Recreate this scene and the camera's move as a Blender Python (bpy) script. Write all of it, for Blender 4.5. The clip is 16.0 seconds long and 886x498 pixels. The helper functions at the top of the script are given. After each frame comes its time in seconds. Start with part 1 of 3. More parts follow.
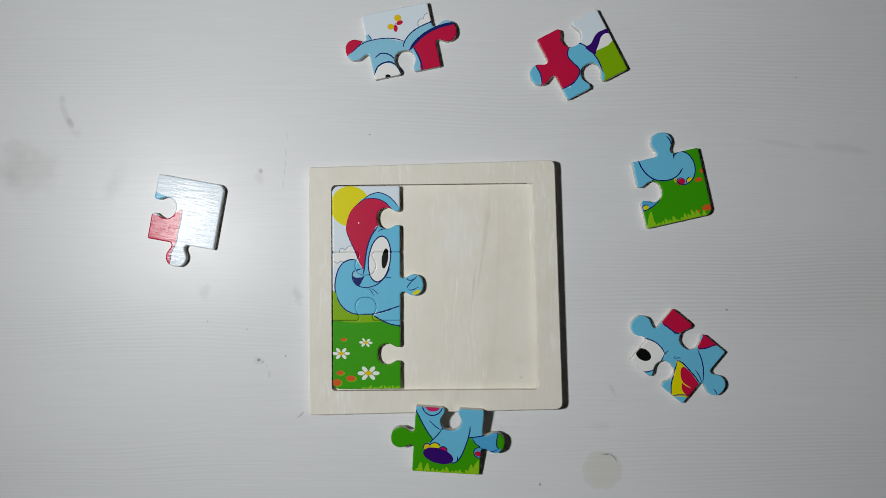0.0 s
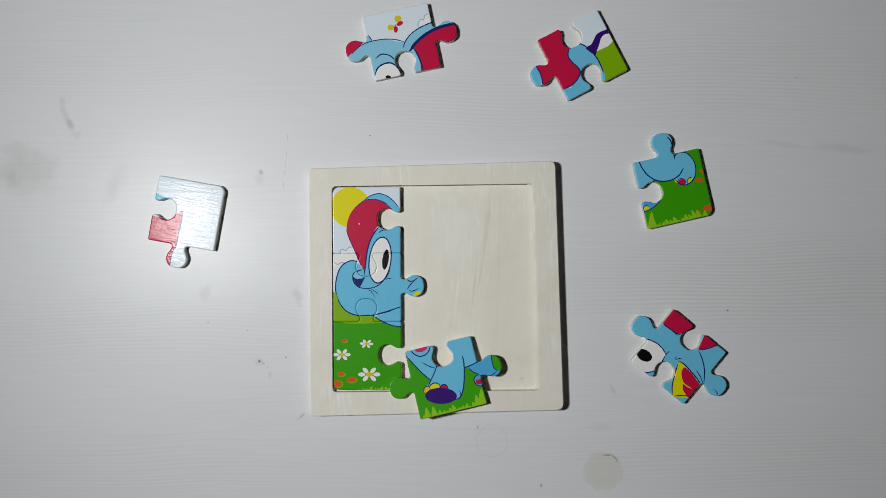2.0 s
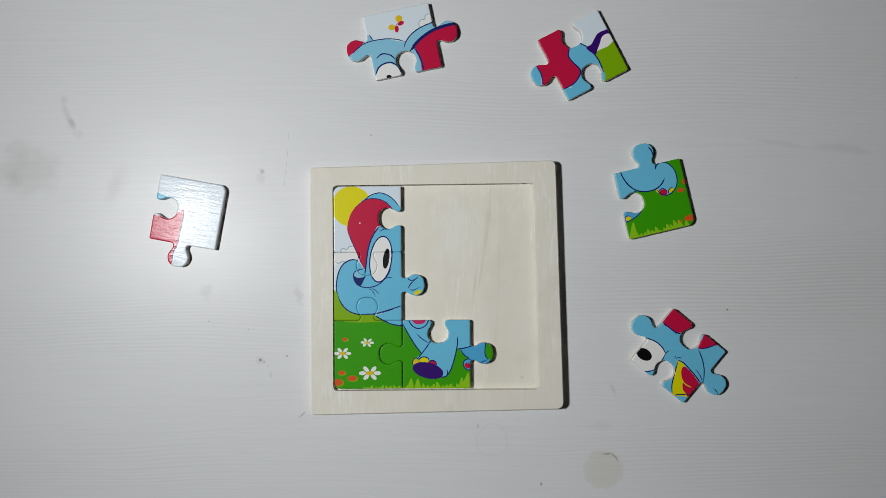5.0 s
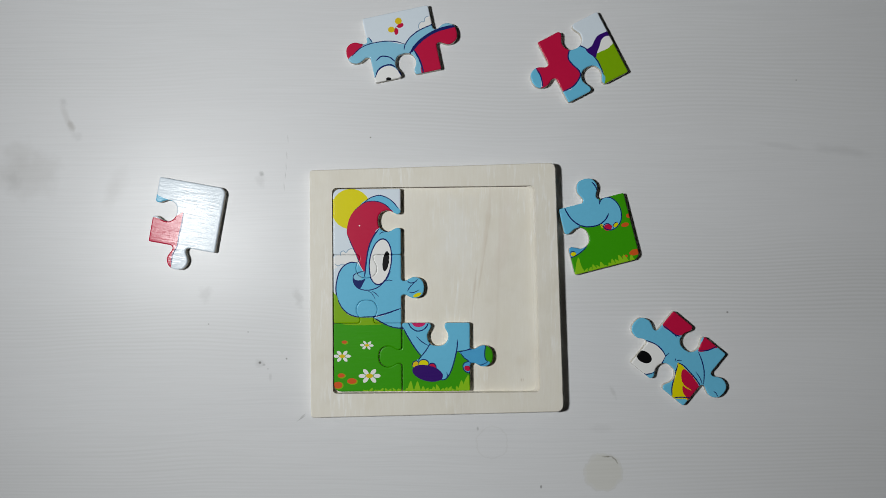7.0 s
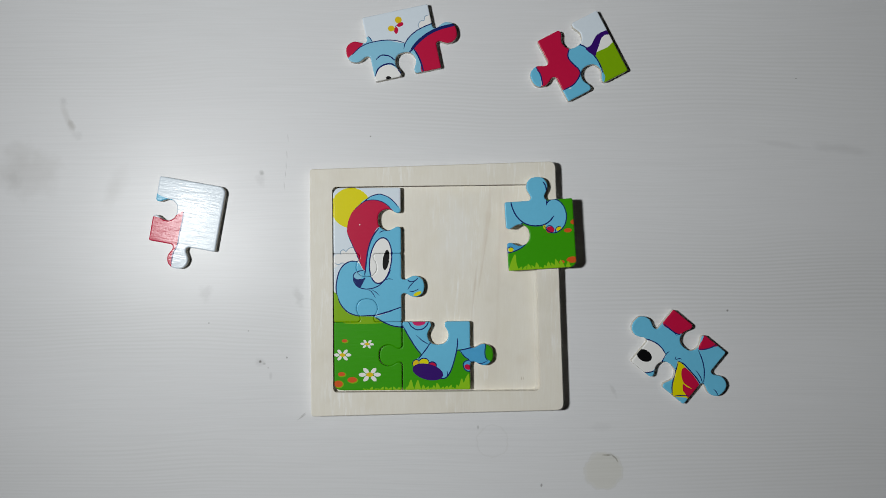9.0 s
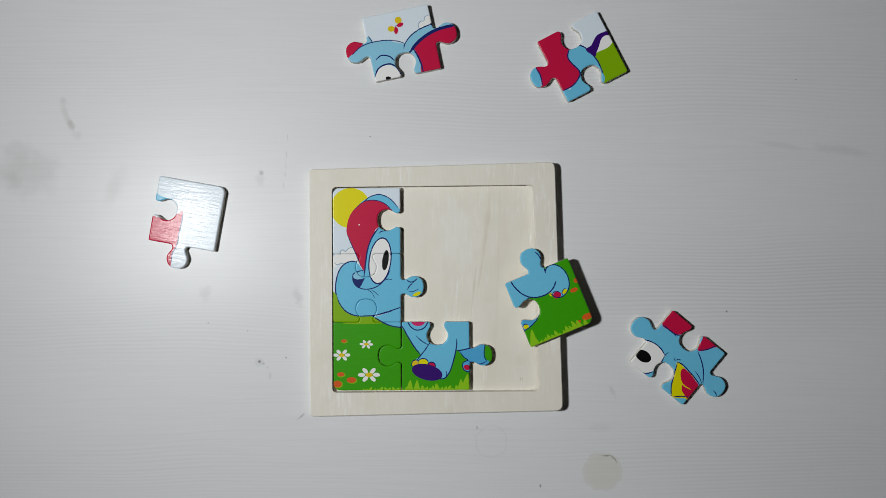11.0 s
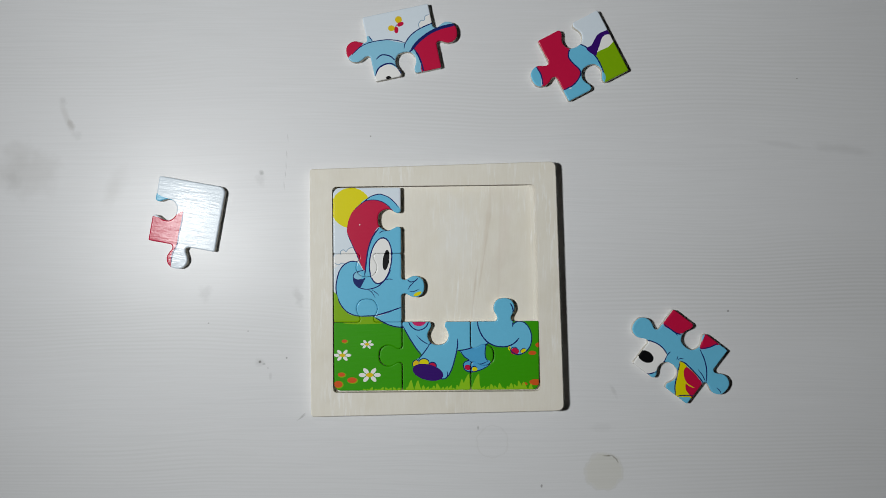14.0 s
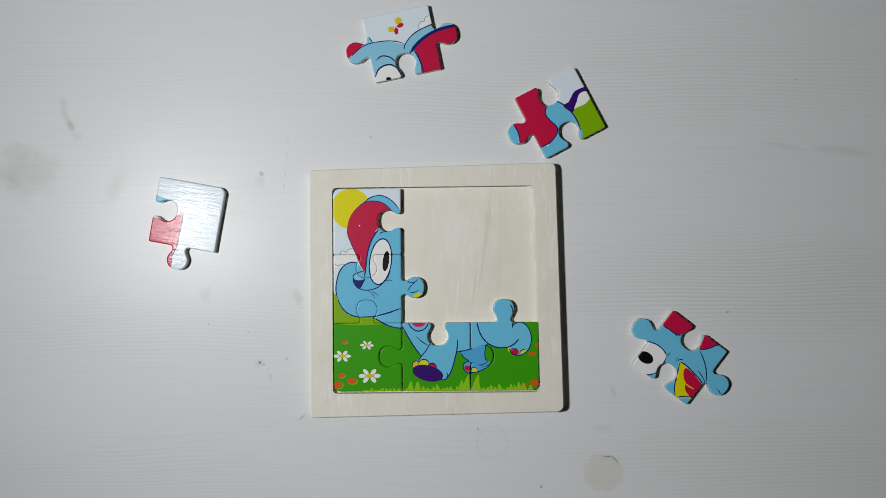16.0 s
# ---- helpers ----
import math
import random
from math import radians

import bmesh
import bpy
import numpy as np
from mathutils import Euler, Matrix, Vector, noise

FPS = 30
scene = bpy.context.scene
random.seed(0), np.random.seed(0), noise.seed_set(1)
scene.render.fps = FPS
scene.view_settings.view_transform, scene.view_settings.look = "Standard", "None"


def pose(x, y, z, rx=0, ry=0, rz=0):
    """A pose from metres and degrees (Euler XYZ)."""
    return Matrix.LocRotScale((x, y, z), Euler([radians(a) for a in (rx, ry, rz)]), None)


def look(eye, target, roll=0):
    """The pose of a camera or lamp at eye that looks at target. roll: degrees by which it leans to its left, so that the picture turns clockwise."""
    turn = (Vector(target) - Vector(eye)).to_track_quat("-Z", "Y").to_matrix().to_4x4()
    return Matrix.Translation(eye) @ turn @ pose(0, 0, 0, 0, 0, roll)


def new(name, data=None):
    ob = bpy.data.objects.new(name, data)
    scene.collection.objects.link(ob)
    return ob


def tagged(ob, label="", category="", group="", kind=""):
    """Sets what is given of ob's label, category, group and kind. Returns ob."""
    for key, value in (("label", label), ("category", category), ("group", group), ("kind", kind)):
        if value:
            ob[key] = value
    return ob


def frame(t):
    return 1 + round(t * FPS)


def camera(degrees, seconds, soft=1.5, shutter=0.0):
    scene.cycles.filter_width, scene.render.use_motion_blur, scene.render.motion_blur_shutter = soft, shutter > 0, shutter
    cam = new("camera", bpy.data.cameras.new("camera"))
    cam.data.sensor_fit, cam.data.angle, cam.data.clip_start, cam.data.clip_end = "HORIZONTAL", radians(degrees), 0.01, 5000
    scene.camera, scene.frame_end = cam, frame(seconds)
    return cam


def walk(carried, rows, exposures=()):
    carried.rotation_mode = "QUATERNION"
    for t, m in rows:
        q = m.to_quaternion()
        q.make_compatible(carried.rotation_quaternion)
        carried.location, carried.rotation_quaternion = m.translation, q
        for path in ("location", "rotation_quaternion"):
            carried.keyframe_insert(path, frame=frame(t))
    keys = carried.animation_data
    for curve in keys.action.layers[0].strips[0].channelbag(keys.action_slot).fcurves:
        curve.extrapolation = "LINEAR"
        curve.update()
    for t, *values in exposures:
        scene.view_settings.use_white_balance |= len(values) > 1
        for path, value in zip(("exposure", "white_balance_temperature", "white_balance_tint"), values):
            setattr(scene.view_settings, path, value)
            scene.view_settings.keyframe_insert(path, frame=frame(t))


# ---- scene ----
from mathutils.geometry import delaunay_2d_cdt as cdt

cam = camera(64, 16.0, soft=0.85)
STEP = 0.7   # the things are shifted between takes, one take every 0.7 s


def takes(poses):
    """Rows for walk(): each take (number, pose) is held until the next one begins."""
    rows = []
    for i, (n, m) in enumerate(poses):
        start = 0.0 if n == 0 else n * STEP - 0.25 + 0.017
        end = poses[i + 1][0] * STEP - 0.25 - 0.017 if i + 1 < len(poses) else 16.0
        rows.append((start, m))
        rows.append((max(end, start + 0.034), m))
    return rows


# take, x, y, height of the lens, roll
CAMERA_TAKES = (
    (0, 0.00056, -0.00059, 0.43180, 0.114),
    (1, 0.00032, 0.00044, 0.43091, 0.044),
    (2, 0.00025, 0.00001, 0.43135, 0.015),
    (3, 0.00020, -0.00001, 0.43143, 0.029),
    (4, 0.00018, 0.00019, 0.43117, 0.034),
    (5, 0.00025, -0.00032, 0.43134, 0.014),
    (6, 0.00018, -0.00028, 0.43307, 0.070),
    (7, -0.00013, -0.00052, 0.43267, 0.075),
    (8, -0.00044, -0.00076, 0.43227, 0.080),
    (9, -0.00076, -0.00100, 0.43188, 0.085),
    (10, 0.00006, 0.00103, 0.43218, 0.061),
    (11, 0.00002, -0.00017, 0.43295, 0.037),
    (12, -0.00010, -0.00021, 0.43288, 0.012),
    (13, -0.00000, 0.00027, 0.43242, -0.008),
    (14, 0.00011, 0.00034, 0.43244, 0.033),
    (15, 0.00022, 0.00041, 0.43245, 0.074),
    (16, 0.00033, 0.00048, 0.43246, 0.115),
    (17, -0.00014, 0.00020, 0.43302, -0.036),
    (18, 0.00020, 0.00019, 0.43281, 0.036),
    (19, -0.00008, 0.00054, 0.43175, 0.031),
    (20, -0.00008, 0.00036, 0.43158, 0.026),
    (21, 0.00000, 0.00044, 0.43190, 0.049),
    (22, -0.00056, 0.00129, 0.43147, -0.007),
    (23, 0.00000, 0.00096, 0.43190, 0.049),
)
walk(cam, takes([(n, pose(x, y, z, 0, 0, r)) for n, x, y, z, r in CAMERA_TAKES]))

# ---- light: one lamp over the table's end, in a closed room ----
world = bpy.data.worlds.new("world")
scene.world = world
world.use_nodes = True
world.node_tree.nodes["Background"].inputs[0].default_value = (0.75, 0.85, 1.0, 1)
world.node_tree.nodes["Background"].inputs[1].default_value = 0.02

lamp_data = bpy.data.lights.new("table_lamp_light", "AREA")
lamp_data.shape = "ELLIPSE"
lamp_data.size, lamp_data.size_y = 0.055, 0.085
lamp_data.energy = 4.54
lamp_data.color = (0.98, 1.0, 1.0)
lamp = new("table_lamp_light", lamp_data)
lamp.matrix_world = look((-0.358, 0.036, 0.57), (0.50, 0.05, 0.29))
scene.view_settings.exposure = 0.0


# ---- materials ----
def rgb(r, g, b):
    """Linear colour from 0..255 display values."""
    return tuple((c / 255 / 12.92 if c <= 10 else ((c / 255 + 0.055) / 1.055) ** 2.4) for c in (r, g, b)) + (1.0,)


class Nodes:
    def __init__(self, name, rough=0.5):
        self.mat = bpy.data.materials.new(name)
        self.mat.use_nodes = True
        self.tree = self.mat.node_tree
        self.bsdf = self.tree.nodes["Principled BSDF"]
        self.bsdf.inputs["Roughness"].default_value = rough
        self.coord = self.add("ShaderNodeTexCoord").outputs["Object"]

    def add(self, kind, **values):
        node = self.tree.nodes.new(kind)
        for key, value in values.items():
            node.inputs[key].default_value = value
        return node

    def link(self, a, b):
        self.tree.links.new(a, b)

    def stretched(self, scale, turn=0.0, shift=(0, 0, 0)):
        m = self.add("ShaderNodeMapping", Scale=scale, Rotation=(0, 0, turn), Location=shift)
        self.link(self.coord, m.inputs["Vector"])
        return m.outputs["Vector"]

    def noise(self, vector, scale, detail=4.0, rough=0.55, distort=0.0):
        n = self.add("ShaderNodeTexNoise", Scale=scale, Detail=detail, Roughness=rough, Distortion=distort)
        self.link(vector, n.inputs["Vector"])
        return n.outputs["Fac"]

    def ramp(self, fac, low, high, a=0.0, b=1.0):
        m = self.add("ShaderNodeMapRange")
        for i, v in ((1, low), (2, high), (3, a), (4, b)):
            m.inputs[i].default_value = v
        self.link(fac, m.inputs[0])
        return m.outputs[0]

    def mix(self, fac, a, b, blend="MIX"):
        m = self.tree.nodes.new("ShaderNodeMix")
        m.data_type, m.blend_type = "RGBA", blend
        for socket, v in ((0, fac), (6, a), (7, b)):
            if isinstance(v, (int, float, tuple)):
                m.inputs[socket].default_value = v
            else:
                self.link(v, m.inputs[socket])
        return m.outputs[2]

    def math(self, op, a, b):
        m = self.tree.nodes.new("ShaderNodeMath")
        m.operation = op
        for i, v in ((0, a), (1, b)):
            if isinstance(v, (int, float)):
                m.inputs[i].default_value = v
            else:
                self.link(v, m.inputs[i])
        return m.outputs[0]

    def bump(self, height, strength, distance):
        b = self.add("ShaderNodeBump", Strength=strength, Distance=distance)
        self.link(height, b.inputs["Height"])
        self.link(b.outputs["Normal"], self.bsdf.inputs["Normal"])

    def reach(self, x, y, a, b, turn=0.0):
        """Distance from (x, y) in half widths a and half heights b, turned by turn."""
        m = self.add("ShaderNodeMapping")
        m.vector_type = "TEXTURE"
        m.inputs["Location"].default_value, m.inputs["Rotation"].default_value, m.inputs["Scale"].default_value = (x, y, 0), (0, 0, turn), (a, b, 1)
        self.link(self.coord, m.inputs["Vector"])
        flat = self.add("ShaderNodeVectorMath")
        flat.operation = "MULTIPLY"
        flat.inputs[1].default_value = (1, 1, 0)
        self.link(m.outputs["Vector"], flat.inputs[0])
        d = self.add("ShaderNodeVectorMath")
        d.operation = "LENGTH"
        self.link(flat.outputs["Vector"], d.inputs[0])
        return d.outputs["Value"]

    def colour(self, socket):
        self.link(socket, self.bsdf.inputs["Base Color"])

    def gloss(self, socket):
        self.link(socket, self.bsdf.inputs["Roughness"])


def table_material():
    n = Nodes("white_washed_laminate", 0.4)
    n.bsdf.inputs["Specular IOR Level"].default_value = 0.34
    # the grain wanders slowly across the board
    drift = n.noise(n.stretched((4.5, 11, 1), shift=(2, 7, 0)), 1.0, 2, 0.45)
    sway = n.add("ShaderNodeCombineXYZ")
    n.link(n.ramp(drift, 0.0, 1.0, -0.009, 0.009), sway.inputs["Y"])
    bent = n.add("ShaderNodeVectorMath")
    n.link(n.coord, bent.inputs[0])
    n.link(sway.outputs["Vector"], bent.inputs[1])
    straight, n.coord = n.coord, bent.outputs["Vector"]
    fine = n.noise(n.stretched((26, 820, 1)), 1.0, 5, 0.66, 0.25)
    bands = n.noise(n.stretched((4, 14, 1), shift=(3, 1, 0)), 1.0, 3, 0.5, 0.4)
    lines = n.noise(n.stretched((9, 760, 1), turn=0.004, shift=(1, 5, 0)), 1.0, 3, 0.6, 0.5)
    wave = n.add("ShaderNodeTexWave", Scale=135.0, Distortion=9.0, Detail=2.0)
    wave.bands_direction = "Y"
    wave.inputs["Detail Scale"].default_value = 0.16
    n.link(n.stretched((0.10, 1, 1), shift=(0.3, 0.1, 0)), wave.inputs["Vector"])
    n.coord = straight
    cloud = n.noise(n.stretched((7, 9, 1)), 1.0, 3)
    col = n.mix(n.ramp(fine, 0.30, 0.72), rgb(220, 221, 222), rgb(225, 226, 228))
    grain = n.math("MULTIPLY", n.ramp(lines, 0.46, 0.62), n.ramp(bands, 0.36, 0.60, 0.15, 1.0))
    col = n.mix(n.ramp(grain, 0.0, 1.0, 0, 0.22), col, rgb(205, 206, 208))
    col = n.mix(n.ramp(cloud, 0.40, 0.75, 0, 0.5), col, rgb(218, 218, 220))
    # old stains and scratches: place, half width, half height, strength, turn
    rings = ((0.0979, -0.1349, 0.0118, 0.19, True), (0.0300, -0.1170, 0.0098, 0.24, False))

    reach = n.reach
    BROWN = (112, 102, 82)

    # where the year rings of the wood show most: place, half width, half height, strength
    veined = None
    for x, y, a, b, s in ((0.195, -0.022, 0.125, 0.034, 1.0), (0.150, 0.108, 0.150, 0.036, 0.55), (-0.185, -0.048, 0.120, 0.024, 0.55),
                          (-0.190, -0.134, 0.130, 0.022, 0.45), (0.020, 0.088, 0.080, 0.022, 0.6), (0.190, -0.125, 0.120, 0.026, 0.6),
                          (-0.220, 0.105, 0.110, 0.020, 0.35)):
        here = n.ramp(reach(x, y, a, b), 0.45, 1.2, s, 0.0)
        veined = here if veined is None else n.math("MAXIMUM", veined, here)
    year_rings = n.math("MULTIPLY", n.ramp(wave.outputs["Fac"], 0.25, 0.85), veined)
    col = n.mix(n.ramp(year_rings, 0.0, 1.0, 0, 0.46), col, rgb(203, 204, 203))
    slow = n.ramp(n.noise(n.stretched((60, 60, 1)), 1.0, 3), 0.3, 0.7, -0.4, 0.4)
    wobble = n.ramp(n.noise(n.stretched((190, 190, 1)), 1.0, 4), 0.3, 0.7, -0.45, 0.45)

    def spot(x, y, a, b, s, turn, tint=(96, 94, 90)):
        dist = n.math("ADD", reach(x, y, a, b, radians(turn)), slow if max(a, b) > 0.008 else wobble)
        return n.mix(n.ramp(dist, 0.35, 1.25, s, 0.0), col, rgb(*tint))

    col = spot(-0.2263, 0.0756, 0.0020, 0.0034, 0.26, 30, BROWN)
    col = spot(-0.2296, 0.0810, 0.0020, 0.0085, 0.15, 22, BROWN)
    col = spot(-0.2315, 0.0907, 0.0021, 0.0028, 0.14, 0)
    col = spot(-0.2229, 0.0693, 0.0031, 0.0031, 0.10, 0)
    col = spot(-0.1104, 0.0466, 0.0017, 0.0014, 0.42, 0)
    col = spot(-0.1111, 0.0431, 0.0031, 0.0045, 0.12, 0)
    col = spot(-0.2530, 0.0470, 0.0210, 0.0150, 0.13, -12, BROWN)
    col = spot(-0.2600, 0.0560, 0.0130, 0.0110, 0.06, 0, BROWN)
    col = spot(-0.2005, 0.0375, 0.0055, 0.0125, 0.12, -24, BROWN)
    col = spot(-0.2619, 0.0417, 0.0048, 0.0069, 0.08, 0)
    col = spot(-0.0952, 0.0580, 0.0003, 0.0022, 0.26, 4)
    col = spot(-0.0956, 0.0514, 0.0003, 0.0022, 0.26, 4)
    col = spot(-0.0961, 0.0462, 0.0003, 0.0022, 0.26, 4)
    col = spot(-0.0968, 0.0390, 0.0003, 0.0022, 0.26, 4)
    col = spot(-0.0945, 0.0676, 0.0003, 0.0022, 0.26, 4)
    col = spot(-0.1114, -0.0683, 0.0008, 0.0008, 0.85, 0)
    col = spot(-0.1114, -0.0683, 0.0028, 0.0024, 0.15, 0)
    col = spot(-0.1090, -0.0697, 0.0010, 0.0007, 0.30, 0)
    col = spot(-0.1066, -0.0721, 0.0007, 0.0007, 0.30, 0)
    col = spot(-0.1052, -0.0773, 0.0010, 0.0024, 0.14, 0)
    col = spot(-0.0952, -0.0659, 0.0006, 0.0006, 0.60, 0)
    col = spot(-0.0866, -0.1025, 0.0031, 0.0004, 0.40, 35)
    col = spot(-0.0852, -0.1007, 0.0024, 0.0004, 0.30, 38)
    col = spot(-0.0883, -0.0286, 0.0024, 0.0069, 0.16, 20)
    col = spot(0.2153, 0.1042, 0.0007, 0.0004, 0.80, 0)
    col = spot(0.1735, -0.0373, 0.0007, 0.0007, 0.70, 0)
    col = spot(-0.0442, 0.0690, 0.0006, 0.0005, 0.80, 0)
    col = spot(-0.1428, -0.0449, 0.0006, 0.0005, 0.50, 0)
    col = spot(-0.1187, -0.0497, 0.0006, 0.0005, 0.50, 0)
    col = spot(-0.1446, -0.0266, 0.0041, 0.0048, 0.13, 0)
    col = spot(0.0600, -0.1439, 0.0006, 0.0010, 0.60, 0)
    col = spot(0.0214, -0.1083, 0.0007, 0.0014, 0.35, 0)
    col = spot(0.1038, -0.0859, 0.0012, 0.0048, 0.14, 30)
    col = spot(0.1007, -0.1254, 0.0028, 0.0006, 0.75, 0)
    col = spot(0.1042, -0.1264, 0.0021, 0.0005, 0.60, -35)
    col = spot(0.1059, -0.1283, 0.0017, 0.0004, 0.50, -58)
    col = spot(0.0963, -0.1083, 0.0062, 0.0031, 0.06, 0)
    col = spot(0.2470, 0.0607, 0.0207, 0.0028, 0.10, -8)
    col = spot(0.2056, 0.0642, 0.0207, 0.0017, 0.08, -8)
    for x, y, r, s, whole in rings:
        dist = n.math("ADD", reach(x, y, r, r), n.math("MULTIPLY", wobble, 0.2))
        rim = n.math("ABSOLUTE", n.math("SUBTRACT", dist, 0.97), 0.0)
        if whole:
            col = n.mix(n.ramp(dist, 0.84, 1.06, s, 0.0), col, rgb(182, 174, 122))
        col = n.mix(n.ramp(rim, 0.0, 0.07, s * 0.4, 0.0), col, rgb(150, 146, 132))
    n.colour(col)
    n.gloss(n.ramp(cloud, 0.3, 0.7, 0.34, 0.40))
    n.bump(n.math("ADD", fine, lines), 0.014, 0.00016)
    return n.mat


def birch_material(name, tone=1.0, dirt=0.0, veins=0.4, marks=()):
    """Pale unvarnished plywood; the grain runs along y."""
    n = Nodes(name, 0.62)
    fine = n.noise(n.stretched((900, 110, 40), turn=0.05), 1.0, 4, 0.6)
    wave = n.noise(n.stretched((55, 6, 10), turn=-0.12), 1.0, 3, 0.5, 1.2)
    blotch = n.noise(n.stretched((70, 45, 40), shift=(3, 9, 0)), 1.0, 4, 0.6)
    light, dark = [rgb(*(c * tone for c in v)) for v in ((240, 236, 224), (237, 232, 219))]
    col = n.mix(n.ramp(fine, 0.35, 0.7), light, dark)
    col = n.mix(n.ramp(blotch, 0.42, 0.68, 0, 0.55), col, rgb(232 * tone, 226 * tone, 209 * tone))
    col = n.mix(n.ramp(wave, 0.5, 0.7, 0, veins), col, rgb(228 * tone, 221 * tone, 207 * tone))
    figure = n.noise(n.stretched((26, 3.0, 10), turn=-0.15, shift=(0.4, 0.2, 0)), 1.0, 2, 0.5, 0.5)
    vein = n.math("ABSOLUTE", n.math("SUBTRACT", figure, 0.5), 0.0)
    col = n.mix(n.ramp(vein, 0.0, 0.030, veins * 0.8, 0.0), col, rgb(218 * tone, 207 * tone, 190 * tone))
    flecks = n.noise(n.stretched((620, 75, 40), shift=(7, 3, 0)), 1.0, 3, 0.6)
    where = n.noise(n.stretched((38, 16, 10), shift=(1, 4, 0)), 1.0, 2)
    fleck = n.math("MULTIPLY", n.ramp(flecks, 0.52, 0.70), n.ramp(where, 0.45, 0.62))
    col = n.mix(n.ramp(fleck, 0.0, 1.0, 0, 0.8), col, rgb(250 * tone, 249 * tone, 244 * tone))
    if dirt:
        col = n.mix(n.ramp(n.noise(n.stretched((40, 40, 40)), 1.0, 3), 0.55, 0.8, 0, dirt), col, rgb(170, 158, 138))
    ragged = n.ramp(n.noise(n.stretched((160, 60, 40)), 1.0, 3), 0.3, 0.7, -0.4, 0.4)
    for x, y, a, b, strength, turn, tint in marks:
        dist = n.math("ADD", n.reach(x, y, a, b, radians(turn)), ragged)
        col = n.mix(n.ramp(dist, 0.2, 1.2, strength, 0.0), col, rgb(*tint))
    n.colour(col)
    n.bump(fine, 0.1, 0.0001)
    return n.mat


def print_material(name, r, g, b, spread=0.05):
    """Glossy lacquered print on thin board; faint paper fibre and mottling."""
    n = Nodes("print_" + name, 0.45)
    n.bsdf.inputs["Specular IOR Level"].default_value = 0.15
    n.bsdf.inputs["Coat Weight"].default_value = 0.36
    n.bsdf.inputs["Coat IOR"].default_value = 1.3
    spots = n.noise(n.stretched((420, 420, 1)), 1.0, 3)
    tone = n.noise(n.stretched((45, 45, 1)), 1.0, 2)
    base = rgb(r, g, b)
    dark = tuple(c * (1 - spread * 1.6) for c in base[:3]) + (1,)
    col = n.mix(n.ramp(spots, 0.3, 0.7, 0, 0.5), base, dark)
    col = n.mix(n.ramp(tone, 0.3, 0.7, 0, 0.5), col, dark)
    n.colour(col)
    ripple = n.noise(n.stretched((900, 1400, 1), turn=0.1), 1.0, 2, 0.5, 0.4)
    n.link(n.ramp(tone, 0.3, 0.7, 0.15, 0.20), n.bsdf.inputs["Coat Roughness"])
    long = n.noise(n.stretched((70, 620, 1), turn=0.03), 1.0, 3, 0.55, 0.3)
    n.bump(n.math("ADD", n.math("MULTIPLY", ripple, 0.35), n.math("MULTIPLY", long, 1.5)), 1.0, 0.00006)
    n.link(n.bsdf.inputs["Normal"].links[0].from_socket, n.bsdf.inputs["Coat Normal"])
    return n.mat


def plain_material(name, r, g, b, rough=0.7, scale=30.0):
    n = Nodes(name, rough)
    f = n.noise(n.stretched((scale, scale, scale)), 1.0, 4)
    base = rgb(r, g, b)
    n.colour(n.mix(n.ramp(f, 0.3, 0.7), base, tuple(c * 0.88 for c in base[:3]) + (1,)))
    n.bump(f, 0.1, 0.001)
    return n.mat


TABLE = table_material()
BIRCH = birch_material("birch_plywood", 0.96, 0.15, 0.06)
BIRCH_BASE = birch_material("birch_base_board", 0.975, 0.12, 0.25, (
    # slanting veins of the veneer, a pale streaky patch, two rubbed marks near the corner
    (0.0262, 0.0120, 0.0016, 0.0260, 0.30, -7, (208, 194, 174)), (0.0190, -0.0240, 0.0007, 0.0200, 0.36, -6, (196, 180, 160)),
    (0.0240, -0.0080, 0.0005, 0.0280, 0.24, -9, (200, 186, 166)), (0.0370, 0.0100, 0.0040, 0.0280, 0.25, -6, (222, 208, 196)),
    (0.0080, 0.0080, 0.0130, 0.0240, 0.30, 0, (236, 237, 236)), (0.0475, -0.0782, 0.0004, 0.0013, 0.60, 0, (168, 150, 124)),
    (0.0487, -0.0780, 0.0003, 0.0011, 0.50, 0, (168, 150, 124)), (0.0480, -0.0660, 0.0040, 0.0030, 0.20, 0, (214, 202, 180))))
# dark grey-brown for the slot added in the base board
SLOT_BROWN = plain_material("slot_brown", 124, 110, 98, 0.8, 400.0)
BIRCH_WALL = birch_material("birch_routed_wall", 0.895, 0.2)
BIRCH_EDGE = birch_material("birch_cut_edge", 0.86, 0.5)
# grey-beige of the unseen walls, dark enough to keep bounced fill light weak
WALL = plain_material("wall_paint", 118, 112, 104)
FLOOR = plain_material("floor_boards", 96, 76, 58, 0.5)
LEG = plain_material("table_leg_white", 215, 216, 220, 0.45)
INK = {
    "sky": print_material("sky", 220, 231, 240, 0.03),
    "white": print_material("white", 238, 238, 236, 0.03),
    "blue": print_material("blue", 108, 192, 226),
    "blue_mid": print_material("blue_mid", 80, 168, 216),
    "blue_pale": print_material("blue_pale", 140, 200, 226),
    "navy": print_material("navy", 16, 34, 104),
    "red": print_material("red", 197, 18, 66),
    "pink": print_material("pink", 206, 40, 104),
    "yellow": print_material("yellow", 226, 216, 0, 0.03),
    "amber": print_material("amber", 226, 194, 28),
    "green": print_material("green", 58, 158, 4),
    "lime": print_material("lime", 130, 178, 4),
    "grass": print_material("grass", 142, 198, 28),
    "purple": print_material("purple", 54, 12, 110),
    "orange": print_material("orange", 212, 90, 32),
    "black": print_material("black", 10, 10, 12),
    "cloud_line": print_material("cloud_line", 150, 176, 198),
}
